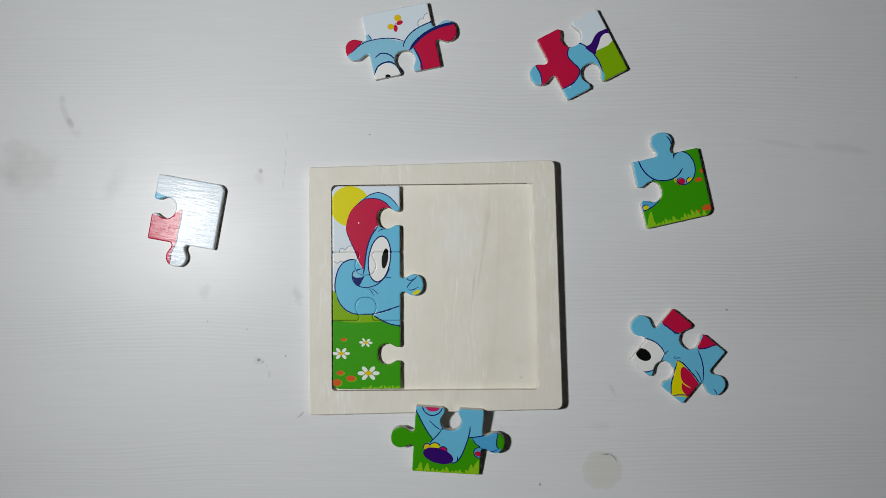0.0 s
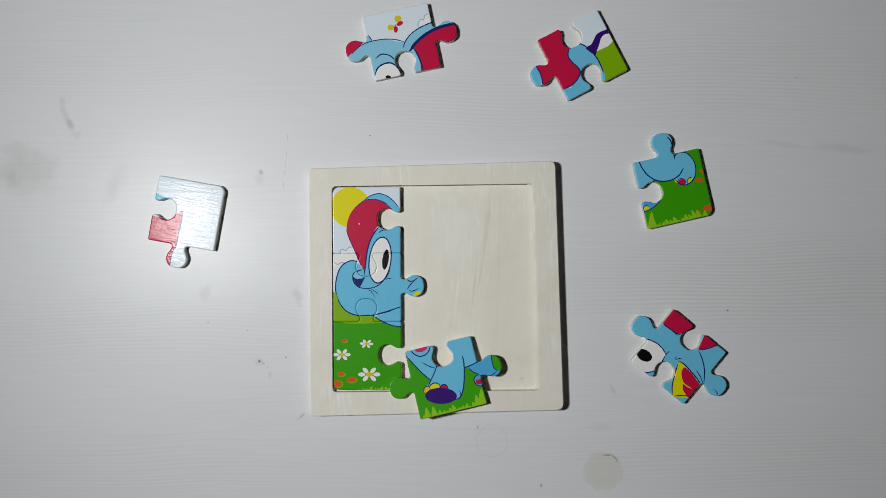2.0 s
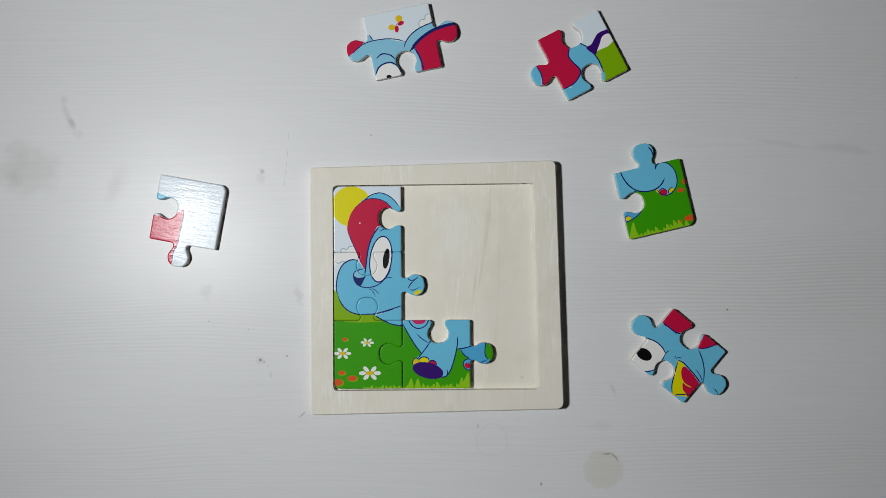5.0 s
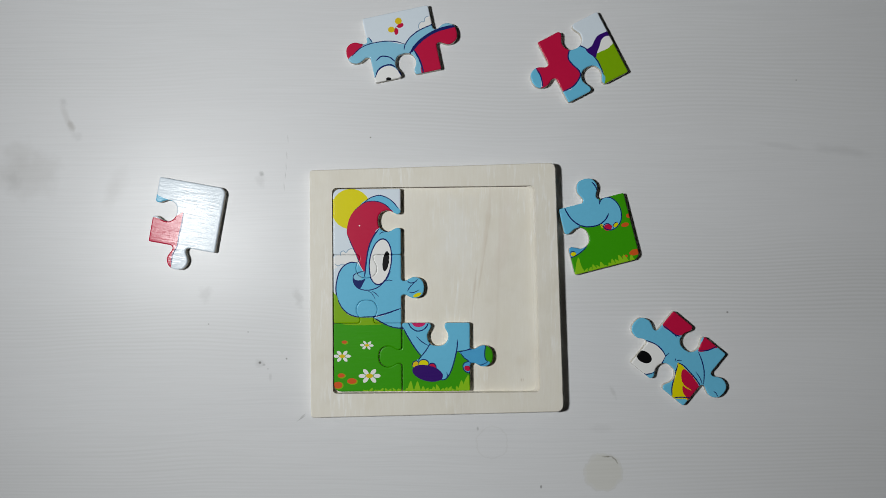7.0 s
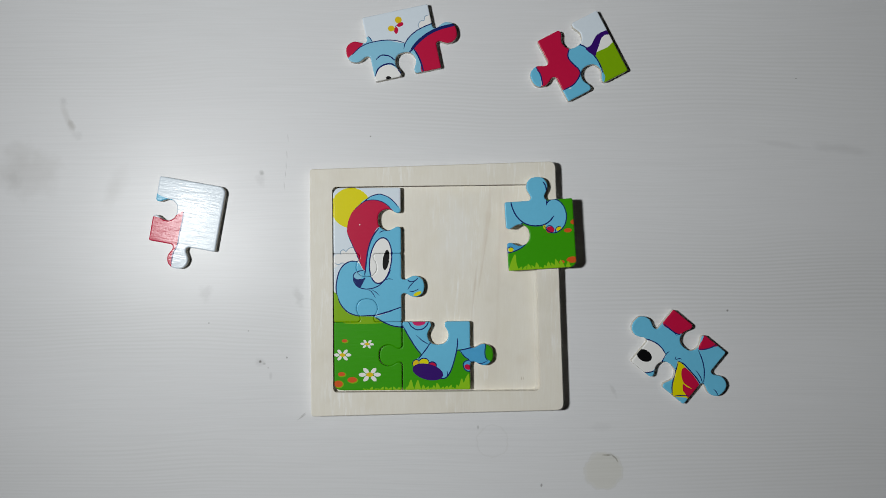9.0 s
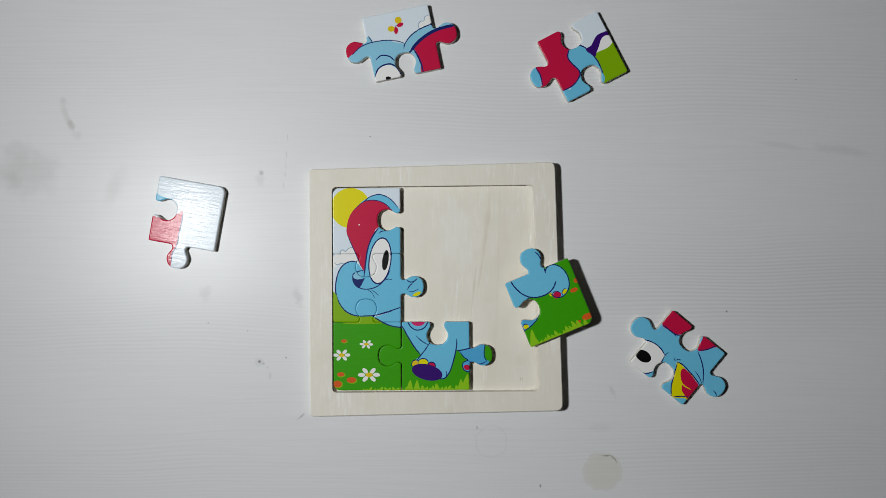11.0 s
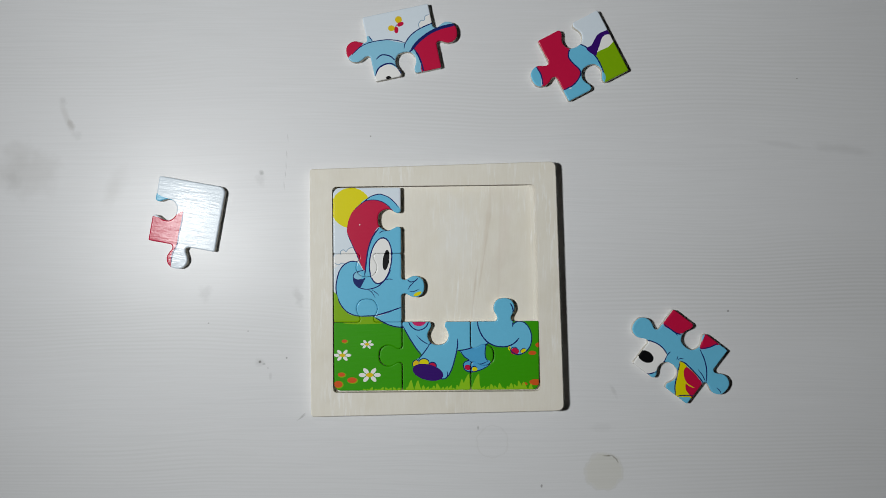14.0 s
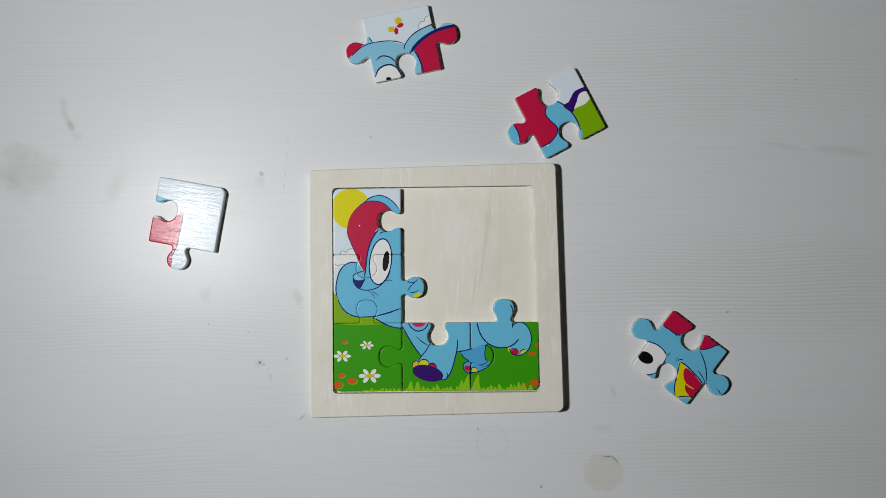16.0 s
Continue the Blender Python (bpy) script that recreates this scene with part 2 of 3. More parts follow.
INKS = list(INK)


# ---- mesh helpers ----
def mesh_object(name, verts, faces, materials, parent=None, label="", slots=None, smooth=False):
    me = bpy.data.meshes.new(name)
    me.from_pydata([tuple(v) for v in verts], [], [tuple(f) for f in faces])
    for m in materials:
        me.materials.append(m)
    if slots is not None:
        me.polygons.foreach_set("material_index", np.array(slots, dtype=np.int32))
    if smooth:
        me.polygons.foreach_set("use_smooth", np.ones(len(me.polygons), dtype=bool))
    me.update()
    ob = new(name, me)
    if parent:
        ob.parent = parent
    if label:
        tagged(ob, label)
    return ob


def part(name, bm, material, parent=None, label=""):
    me = bpy.data.meshes.new(name)
    bmesh.ops.recalc_face_normals(bm, faces=bm.faces)
    bm.to_mesh(me)
    bm.free()
    me.materials.append(material)
    ob = new(name, me)
    if parent:
        ob.parent = parent
    if label:
        tagged(ob, label)
    return ob


def box(x0, x1, y0, y1, z0, z1, bevel=0.0, segments=2):
    bm = bmesh.new()
    bmesh.ops.create_cube(bm, size=1.0)
    for v in bm.verts:
        v.co = ((x0 + x1) / 2 + v.co.x * (x1 - x0), (y0 + y1) / 2 + v.co.y * (y1 - y0), (z0 + z1) / 2 + v.co.z * (z1 - z0))
    if bevel:
        bmesh.ops.bevel(bm, geom=bm.edges[:], offset=bevel, segments=segments, profile=0.5, affect="EDGES")
    return bm


def rounded(corners, radius, steps=5):
    """A closed outline through corners (counter-clockwise), each rounded."""
    out = []
    n = len(corners)
    for i in range(n):
        p = Vector(corners[i])
        a, b = (Vector(corners[i - 1]) - p).normalized(), (Vector(corners[(i + 1) % n]) - p).normalized()
        r = radius[i] if isinstance(radius, (tuple, list)) else radius
        if r <= 0:
            out.append(p)
            continue
        s, e = p + a * r, p + b * r
        for k in range(steps + 1):
            t = k / steps
            out.append(s * (1 - t) ** 2 + p * 2 * t * (1 - t) + e * t * t)
    return [tuple(v) for v in out]


def inset(outline, d):
    """The outline moved inwards by d (counter-clockwise outline)."""
    pts = np.array(outline)
    before, after = pts - np.roll(pts, 1, 0), np.roll(pts, -1, 0) - pts
    before /= np.linalg.norm(before, axis=1)[:, None] + 1e-12
    after /= np.linalg.norm(after, axis=1)[:, None] + 1e-12
    normal = np.stack([-(before + after)[:, 1], (before + after)[:, 0]], 1)
    length = np.linalg.norm(normal, axis=1)[:, None] + 1e-9
    return pts + normal / length * d / np.maximum(length / 2, 0.6)


# ---- setting: room and table ----
tagged(part("floor", box(-1.8, 1.8, -1.6, 1.6, -0.80, -0.75), FLOOR), "plain brown boarded floor of the room", "floor", kind="structure")
# unseen walls and ceiling, added to close the room and bounce a little lamp light
for name, dims in (("wall_north", (-1.8, 1.8, 1.6, 1.7, -0.8, 1.75)), ("wall_south", (-1.8, 1.8, -1.7, -1.6, -0.8, 1.75)),
                   ("wall_east", (1.8, 1.9, -1.7, 1.7, -0.8, 1.75)), ("wall_west", (-1.9, -1.8, -1.7, 1.7, -0.8, 1.75))):
    tagged(part(name, box(*dims), WALL), "plain grey-beige wall, unseen, added to close the room", "wall", kind="structure")
tagged(part("ceiling", box(-1.9, 1.9, -1.7, 1.7, 1.75, 1.85), WALL), "plain grey-beige ceiling, unseen, added to close the room", "ceiling", kind="structure")

table = tagged(new("table"), "white-washed wood-grain table with faint old stains", "table")
part("tabletop", box(-0.75, 0.75, -0.45, 0.45, -0.03, 0.0, 0.003), TABLE, table)
for sx in (-1, 1):
    for sy in (-1, 1):
        part("leg", box(sx * 0.69 - 0.025, sx * 0.69 + 0.025, sy * 0.39 - 0.025, sy * 0.39 + 0.025, -0.75, -0.03, 0.003), LEG, table)

# ---- the puzzle tray: base board and a frame with a routed opening ----
TOP, BASE = 0.0068, 0.0030
OUTER = rounded([(-0.0791, -0.1005), (0.0727, -0.0966), (0.0675, 0.0530), (-0.0801, 0.0482)], (0.0022, 0.0045, 0.0040, 0.0022))
INNER = rounded([(-0.0660, -0.0860), (0.0587, -0.0849), (0.0550, 0.0393), (-0.0666, 0.0376)], (0.0030, 0.0035, 0.0030, 0.0030))


def ring(outer, inner, z):
    """Vertices and triangles of the flat face between two outlines."""
    points = [Vector(p) for p in outer] + [Vector(p) for p in inner]
    no, ni = len(outer), len(inner)
    edges = [(i, (i + 1) % no) for i in range(no)] + [(no + i, no + (i + 1) % ni) for i in range(ni)]
    vs, _, fs, *_ = cdt(points, edges, [], 0, 1e-7)
    keep = []
    hole = np.array(inner)
    hull = np.array(outer)
    for f in fs:
        c = sum((vs[i] for i in f), Vector((0, 0))) / len(f)
        if inside(hull, np.array([c]))[0] and not inside(hole, np.array([c]))[0]:
            keep.append(list(f))
    return [(v.x, v.y, z) for v in vs], keep


def inside(poly, pts):
    """Which of pts lie in the closed polygon."""
    x, y = pts[:, 0], pts[:, 1]
    res = np.zeros(len(pts), dtype=bool)
    a = poly
    b = np.roll(poly, -1, 0)
    for (x0, y0), (x1, y1) in zip(a, b):
        if y0 == y1:
            continue
        hit = ((y0 > y) != (y1 > y)) & (x < (x1 - x0) * (y - y0) / (y1 - y0) + x0)
        res ^= hit
    return res


def wall_strip(verts, faces, loop_a, loop_b):
    """Quads between two loops of equal length, given as lists of 3D points."""
    o = len(verts)
    n = len(loop_a)
    verts += list(loop_a) + list(loop_b)
    faces += [(o + i, o + (i + 1) % n, o + n + (i + 1) % n, o + n + i) for i in range(n)]


def puzzle_tray():
    tray = tagged(new("puzzle_tray"), "pale birch plywood puzzle tray, partly filled", "puzzle tray")
    bev = 0.0005
    o_in = [tuple(p) for p in inset(OUTER, bev)]
    verts, faces = ring(o_in, INNER, TOP)
    wall_strip(verts, faces, [(x, y, BASE) for x, y in OUTER], [(x, y, TOP - bev) for x, y in OUTER])
    wall_strip(verts, faces, [(x, y, TOP - bev) for x, y in OUTER], [(x, y, TOP) for x, y in o_in])
    # the routed wall: upright, with a hollow curve added at right for soft bounced light
    flat = len(faces)
    profile = [(0.0, TOP), (0.00012, TOP - 0.0008), (0.0003, TOP - 0.0018), (0.0007, BASE + 0.0011), (0.0013, BASE + 0.0005), (0.0022, BASE + 0.0001),
               (0.0026, BASE - 0.0001)]
    loops = [[(x - (d if x > 0.0515 else 0.0), y + (d * 0.1 if y < -0.08 else 0.0), z) for x, y in INNER] for d, z in profile]
    for upper, lower in zip(loops, loops[1:]):
        wall_strip(verts, faces, upper, lower)
    frame_ob = mesh_object("frame", verts, faces, [BIRCH, BIRCH_WALL], tray, "raised plywood rim with rounded corners",
                           [0] * flat + [1] * (len(faces) - flat))
    frame_ob.data.polygons.foreach_set("use_smooth", np.arange(len(faces)) >= flat)
    bm = bmesh.new()
    bm.from_mesh(frame_ob.data)
    bmesh.ops.remove_doubles(bm, verts=bm.verts, dist=1e-6)
    bmesh.ops.recalc_face_normals(bm, faces=bm.faces)
    bm.to_mesh(frame_ob.data)
    bm.free()
    # base board with a fine slot added under the upper wall, coloured dark to draw a line
    slot = [(-0.0640, 0.0372), (0.0525, 0.03885), (0.0525, 0.03918), (-0.0640, 0.0376)]
    verts, faces = ring(OUTER, slot, BASE)
    wall_strip(verts, faces, [(x, y, 0.0) for x, y in OUTER], [(x, y, BASE) for x, y in OUTER])
    faces.append(tuple(range(len(verts) - 2 * len(OUTER), len(verts) - len(OUTER)))[::-1])
    wood = len(faces)
    wall_strip(verts, faces, [(x, y, BASE) for x, y in slot], [(x, y, 0.0016) for x, y in slot])
    faces.append(tuple(range(len(verts) - 4, len(verts))))
    mesh_object("base_board", verts, faces, [BIRCH_BASE, SLOT_BROWN], tray, "thin plywood base board", [0] * wood + [1] * (len(faces) - wood))
    return tray


# ---- the puzzle's print: shapes over the whole picture, in piece widths from its top left corner ----
SHAPES = []   # (letters of the pieces, ink, outline or path, stroke width or 0)


def curve(points, closed, steps=6):
    """A smooth line through the points."""
    n = len(points)
    out = []
    for i in range(n if closed else n - 1):
        p1, p2 = np.array(points[i]), np.array(points[(i + 1) % n])
        p0 = np.array(points[i - 1]) if closed or i else p1
        p3 = np.array(points[(i + 2) % n]) if closed or i + 2 < n else p2
        for k in range(steps):
            t = k / steps
            out.append(0.5 * (2 * p1 + (p2 - p0) * t + (2 * p0 - 5 * p1 + 4 * p2 - p3) * t * t + (3 * p1 - p0 - 3 * p2 + p3) * t ** 3))
    if not closed:
        out.append(np.array(points[-1]))
    return np.array(out)


def fill(pieces, ink, *points, smooth=True):
    SHAPES.append((pieces, ink, curve(points, True) if smooth else np.array(points), 0))


def stroke(pieces, ink, width, *points):
    SHAPES.append((pieces, ink, curve(points, False), width))


def oval(pieces, ink, x, y, rx, ry, turn=0):
    c, s = math.cos(radians(turn)), math.sin(radians(turn))
    a = np.linspace(0, 2 * np.pi, 28, endpoint=False)
    SHAPES.append((pieces, ink, np.stack([x + c * rx * np.cos(a) - s * ry * np.sin(a), y + s * rx * np.cos(a) + c * ry * np.sin(a)], 1), 0))


oval("AD", "yellow", 0.268, 0.331, 0.2950, 0.2950, -0)
fill("AD", "white", (-0.057, 1.241), (-0.018, 1.096), (0.038, 1.014), (0.101, 0.997), (0.125, 0.949), (0.188, 0.965), (0.236, 0.917), (0.307, 0.900), (0.419, 0.957), (0.419, 1.144), (0.300, 1.193), (0.141, 1.144))
stroke("AD", "cloud_line", 0.0129, (0.110, 1.006), (0.110, 0.965), (0.149, 0.941), (0.188, 0.965), (0.229, 0.924), (0.276, 0.909), (0.331, 0.917))
stroke("AD", "cloud_line", 0.0129, (0.022, 1.128), (0.069, 1.161), (0.125, 1.136), (0.181, 1.144))
fill("AD", "blue", (0.419, 0.266), (0.538, 0.177), (0.625, 0.144), (0.704, 0.135), (0.815, 0.177), (0.903, 0.249), (0.990, 0.347), (0.990, 0.429), (0.815, 0.412), (0.657, 0.299))
stroke("AD", "navy", 0.0139, (0.458, 0.242), (0.538, 0.177), (0.625, 0.144), (0.704, 0.135), (0.815, 0.177), (0.903, 0.249), (0.966, 0.331))
fill("AD", "red", (0.458, 0.242), (0.538, 0.225), (0.641, 0.217), (0.737, 0.249), (0.815, 0.314), (0.895, 0.396), (0.895, 0.591), (0.672, 0.615), (0.594, 0.730), (0.538, 0.852), (0.498, 0.974), (0.482, 1.119), (0.458, 1.241), (0.419, 1.193), (0.371, 1.079), (0.331, 0.982), (0.276, 0.860), (0.212, 0.713), (0.205, 0.632), (0.229, 0.510), (0.276, 0.404), (0.355, 0.314))
stroke("AD", "navy", 0.0119, (0.324, 0.347), (0.458, 0.242), (0.577, 0.217), (0.696, 0.234), (0.800, 0.290), (0.879, 0.379))
oval("AD", "white", 0.391, 0.575, 0.0091, 0.0099, 0)
stroke("AD", "navy", 0.0119, (0.212, 0.713), (0.276, 0.860), (0.331, 0.982), (0.371, 1.079), (0.411, 1.176))
fill("ADG", "blue", (0.355, 1.119), (0.260, 1.111), (0.157, 1.161), (0.086, 1.258), (0.046, 1.405), (0.038, 1.527), (0.062, 1.649), (0.125, 1.771), (0.220, 1.860), (0.355, 1.908), (0.498, 1.908), (0.618, 1.901), (0.815, 1.851), (0.990, 1.803), (1.133, 1.771), (1.450, 1.649), (1.450, 1.241), (1.133, 0.997), (1.133, 0.551), (0.815, 0.558), (0.689, 0.608), (0.594, 0.730), (0.538, 0.852), (0.498, 0.974), (0.482, 1.144), (0.458, 1.258))
stroke("DG", "navy", 0.0179, (0.355, 1.119), (0.260, 1.111), (0.157, 1.161), (0.086, 1.258), (0.046, 1.405), (0.038, 1.527), (0.062, 1.649), (0.125, 1.771), (0.220, 1.860), (0.355, 1.908), (0.498, 1.908), (0.618, 1.901), (0.815, 1.851), (0.998, 1.786))
stroke("AD", "navy", 0.0218, (0.689, 0.608), (0.609, 0.713), (0.553, 0.819), (0.514, 0.941), (0.490, 1.079), (0.474, 1.218), (0.458, 1.323))
oval("AD", "navy", 0.696, 1.104, 0.1694, 0.3471, 8)
oval("AD", "white", 0.696, 1.104, 0.1512, 0.3264, 8)
oval("AD", "black", 0.776, 1.096, 0.0463, 0.1488, 8)
stroke("AD", "navy", 0.0129, (0.681, 0.705), (0.728, 0.673), (0.832, 0.665))
fill("AD", "navy", (0.292, 1.340), (0.355, 1.363), (0.419, 1.372), (0.474, 1.348), (0.443, 1.413), (0.395, 1.494), (0.355, 1.485), (0.316, 1.420))
oval("AD", "blue_pale", 0.355, 1.323, 0.0661, 0.0496, 20)
stroke("AD", "navy", 0.0149, (0.458, 1.241), (0.371, 1.258), (0.307, 1.291), (0.292, 1.348), (0.307, 1.420), (0.363, 1.485), (0.474, 1.518), (0.594, 1.502), (0.689, 1.453), (0.784, 1.355), (0.847, 1.241))
stroke("AD", "navy", 0.0099, (0.514, 1.535), (0.562, 1.559), (0.618, 1.649))
stroke("AD", "navy", 0.0099, (0.562, 1.527), (0.625, 1.567), (0.672, 1.616))
stroke("AD", "navy", 0.0119, (0.768, 1.388), (0.815, 1.372), (0.871, 1.380))
stroke("D", "navy", 0.0149, (1.070, 1.355), (1.124, 1.413), (1.196, 1.405), (1.252, 1.355))
stroke("D", "navy", 0.0149, (1.093, 1.535), (1.133, 1.470), (1.196, 1.413))
oval("D", "yellow", 1.236, 1.592, 0.0661, 0.0248, -25)
stroke("D", "navy", 0.0119, (1.117, 1.550), (1.172, 1.559), (1.267, 1.518))
fill("D", "lime", (-0.097, 1.527), (0.038, 1.584), (0.078, 1.705), (0.141, 1.803), (0.244, 1.884), (0.419, 1.925), (0.618, 1.925), (0.737, 2.006), (0.815, 2.055), (0.419, 2.030), (-0.097, 2.030))
fill("G", "lime", (0.157, 1.893), (0.223, 1.884), (0.405, 1.917), (0.612, 1.917), (0.686, 1.959), (0.702, 2.017), (0.157, 2.017))
fill("DGH", "blue", (0.405, 1.909), (0.612, 1.917), (0.818, 1.860), (1.050, 1.793), (1.066, 2.083), (0.901, 2.058), (0.752, 2.008), (0.636, 1.934), (0.488, 1.917))
stroke("DGH", "navy", 0.0169, (0.587, 1.909), (0.736, 1.868), (0.901, 1.818), (1.017, 1.777))
stroke("DGH", "navy", 0.0169, (0.587, 1.917), (0.669, 1.967), (0.777, 2.025), (0.901, 2.066), (1.083, 2.083), (1.190, 2.091))
def flower(x, y, rx, ry, turn=0):
    """A daisy seen aslant: six petals round an amber heart."""
    for k in range(6):
        a = radians(60 * k + turn)
        lean = math.degrees(math.atan2(math.sin(a) * ry, math.cos(a) * rx))
        oval("G", "white", x + 0.64 * rx * math.cos(a), y + 0.66 * ry * math.sin(a), 0.27 * rx + 0.06 * ry, 0.30 * ry, lean)
    oval("G", "amber", x, y, rx * 0.31, ry * 0.33)


flower(0.124, 2.479, 0.135, 0.080)
flower(0.488, 2.322, 0.105, 0.060, 5)
flower(0.525, 2.769, 0.172, 0.099)
oval("G", "lime", 0.165, 2.279, 0.0496, 0.0298, 0)
oval("G", "orange", 0.157, 2.273, 0.0413, 0.0231, -0)
oval("G", "lime", 0.116, 2.767, 0.0620, 0.0380, 0)
oval("G", "orange", 0.107, 2.760, 0.0537, 0.0314, -0)
oval("G", "lime", 0.273, 2.850, 0.0785, 0.0479, 0)
oval("G", "orange", 0.264, 2.843, 0.0702, 0.0413, -0)
oval("G", "lime", 0.066, 2.907, 0.0744, 0.0562, 0)
oval("G", "orange", 0.058, 2.901, 0.0661, 0.0496, -0)
fill("H", "blue", (0.901, 1.893), (1.083, 1.893), (1.397, 1.893), (2.025, 1.893), (2.025, 2.372), (1.876, 2.405), (1.793, 2.430), (1.752, 2.595), (1.686, 2.760), (1.603, 2.835), (1.521, 2.818), (1.438, 2.760), (1.273, 2.636), (1.207, 2.554), (1.281, 2.479), (1.174, 2.347), (1.083, 2.198), (1.017, 2.074), (0.901, 2.041))
fill("H", "pink", (1.124, 1.926), (1.372, 1.926), (1.347, 2.008), (1.298, 2.050), (1.215, 2.058), (1.157, 2.025))
stroke("H", "navy", 0.0169, (1.083, 1.967), (1.124, 2.058), (1.207, 2.116), (1.298, 2.107), (1.364, 2.050), (1.388, 1.975))
stroke("H", "navy", 0.0179, (1.008, 2.058), (1.083, 2.198), (1.174, 2.347), (1.281, 2.496))
stroke("H", "navy", 0.0159, (1.215, 2.570), (1.273, 2.496), (1.347, 2.405), (1.413, 2.306))
stroke("H", "navy", 0.0139, (1.207, 2.198), (1.298, 2.281), (1.397, 2.339))
stroke("H", "navy", 0.0179, (1.810, 2.248), (1.810, 2.347), (1.777, 2.512), (1.711, 2.719), (1.628, 2.826), (1.521, 2.826))
stroke("H", "navy", 0.0119, (1.645, 2.810), (1.661, 2.769), (1.653, 2.719))
oval("H", "amber", 1.190, 2.603, 0.0496, 0.0413, -20)
stroke("H", "navy", 0.0139, (1.140, 2.653), (1.157, 2.579), (1.207, 2.554), (1.248, 2.579))
oval("H", "navy", 1.314, 2.587, 0.0793, 0.0595, 0)
oval("H", "yellow", 1.314, 2.595, 0.0694, 0.0512, 0)
oval("H", "navy", 1.438, 2.645, 0.0661, 0.0645, 0)
oval("H", "red", 1.438, 2.653, 0.0554, 0.0545, 0)
oval("H", "purple", 1.372, 2.736, 0.2314, 0.1157, 14)
fill("HI", "blue_mid", (1.843, 2.430), (1.934, 2.405), (2.099, 2.355), (2.256, 2.281), (2.231, 2.347), (2.215, 2.446), (2.223, 2.537), (2.289, 2.587), (2.240, 2.653), (2.124, 2.711), (1.992, 2.736), (1.926, 2.702), (1.893, 2.636), (1.909, 2.587), (1.967, 2.562), (1.917, 2.512))
stroke("HI", "navy", 0.0169, (1.785, 2.430), (1.934, 2.405), (2.099, 2.355), (2.256, 2.273))
stroke("HI", "navy", 0.0149, (2.273, 2.289), (2.231, 2.347), (2.215, 2.446), (2.223, 2.529), (2.264, 2.579))
stroke("H", "navy", 0.0129, (1.967, 2.562), (2.058, 2.612), (2.157, 2.620), (2.256, 2.579))
oval("HI", "red", 1.959, 2.669, 0.0496, 0.0380, 20)
oval("HI", "yellow", 2.050, 2.694, 0.0413, 0.0314, 0)
stroke("HI", "navy", 0.0119, (2.000, 2.719), (2.008, 2.669), (2.050, 2.653), (2.091, 2.678))
stroke("HI", "navy", 0.0149, (1.851, 2.430), (1.909, 2.512), (1.975, 2.562), (1.917, 2.587), (1.893, 2.636), (1.917, 2.702), (1.992, 2.736), (2.124, 2.711), (2.240, 2.653), (2.298, 2.595))
fill("I", "blue", (1.942, 1.893), (2.107, 1.893), (2.306, 1.959), (2.306, 1.562), (2.719, 1.562), (2.636, 1.959), (2.620, 2.025), (2.686, 2.000), (2.769, 2.008), (2.843, 2.083), (2.884, 2.223), (2.860, 2.372), (2.785, 2.455), (2.702, 2.488), (2.620, 2.471), (2.554, 2.388), (2.496, 2.372), (2.347, 2.364), (2.240, 2.314), (2.140, 2.372), (2.025, 2.405), (1.942, 2.405))
stroke("I", "navy", 0.0188, (2.091, 1.959), (2.107, 2.074), (2.157, 2.198), (2.240, 2.298), (2.347, 2.355), (2.471, 2.372), (2.570, 2.355), (2.653, 2.306), (2.711, 2.240))
stroke("I", "navy", 0.0119, (2.595, 2.347), (2.645, 2.314), (2.678, 2.264))
stroke("I", "navy", 0.0188, (2.579, 1.736), (2.612, 1.793), (2.628, 1.893), (2.620, 2.017), (2.612, 2.083))
oval("I", "yellow", 2.566, 2.397, 0.0215, 0.0331, -20)
oval("I", "red", 2.645, 2.438, 0.0620, 0.0496, 0)
oval("I", "yellow", 2.769, 2.430, 0.0413, 0.0347, -30)
stroke("I", "navy", 0.0119, (2.579, 2.421), (2.603, 2.388), (2.653, 2.380), (2.702, 2.421))
stroke("I", "navy", 0.0119, (2.719, 2.479), (2.727, 2.430), (2.769, 2.397), (2.802, 2.405))
stroke("I", "navy", 0.0159, (2.620, 2.058), (2.653, 2.017), (2.719, 2.000), (2.802, 2.033), (2.868, 2.124), (2.893, 2.240), (2.868, 2.364), (2.802, 2.446), (2.702, 2.488), (2.612, 2.455), (2.554, 2.372))
oval("I", "orange", 2.901, 2.463, 0.0579, 0.0314, 0)
oval("I", "orange", 2.983, 2.347, 0.0372, 0.0331, -0)
oval("I", "orange", 2.945, 2.890, 0.0909, 0.0455, 0)
oval("I", "orange", 2.785, 2.915, 0.0413, 0.0231, -0)
oval("B", "amber", 1.521, 0.181, 0.0509, 0.0509, 12)
oval("B", "amber", 1.394, 0.284, 0.0509, 0.0425, 12)
oval("B", "red", 1.535, 0.253, 0.0509, 0.0306, -13)
oval("B", "red", 1.459, 0.324, 0.0306, 0.0509, 12)
stroke("B", "navy", 0.0102, (1.447, 0.278), (1.490, 0.244))
fill("B", "white", (1.815, 0.389), (1.796, 0.316), (1.842, 0.265), (1.895, 0.259), (1.924, 0.204), (1.986, 0.200), (2.081, 0.202), (2.079, 0.375), (1.930, 0.378))
stroke("B", "cloud_line", 0.0122, (1.808, 0.379), (1.796, 0.316), (1.842, 0.265), (1.893, 0.267), (1.922, 0.212), (1.994, 0.201))
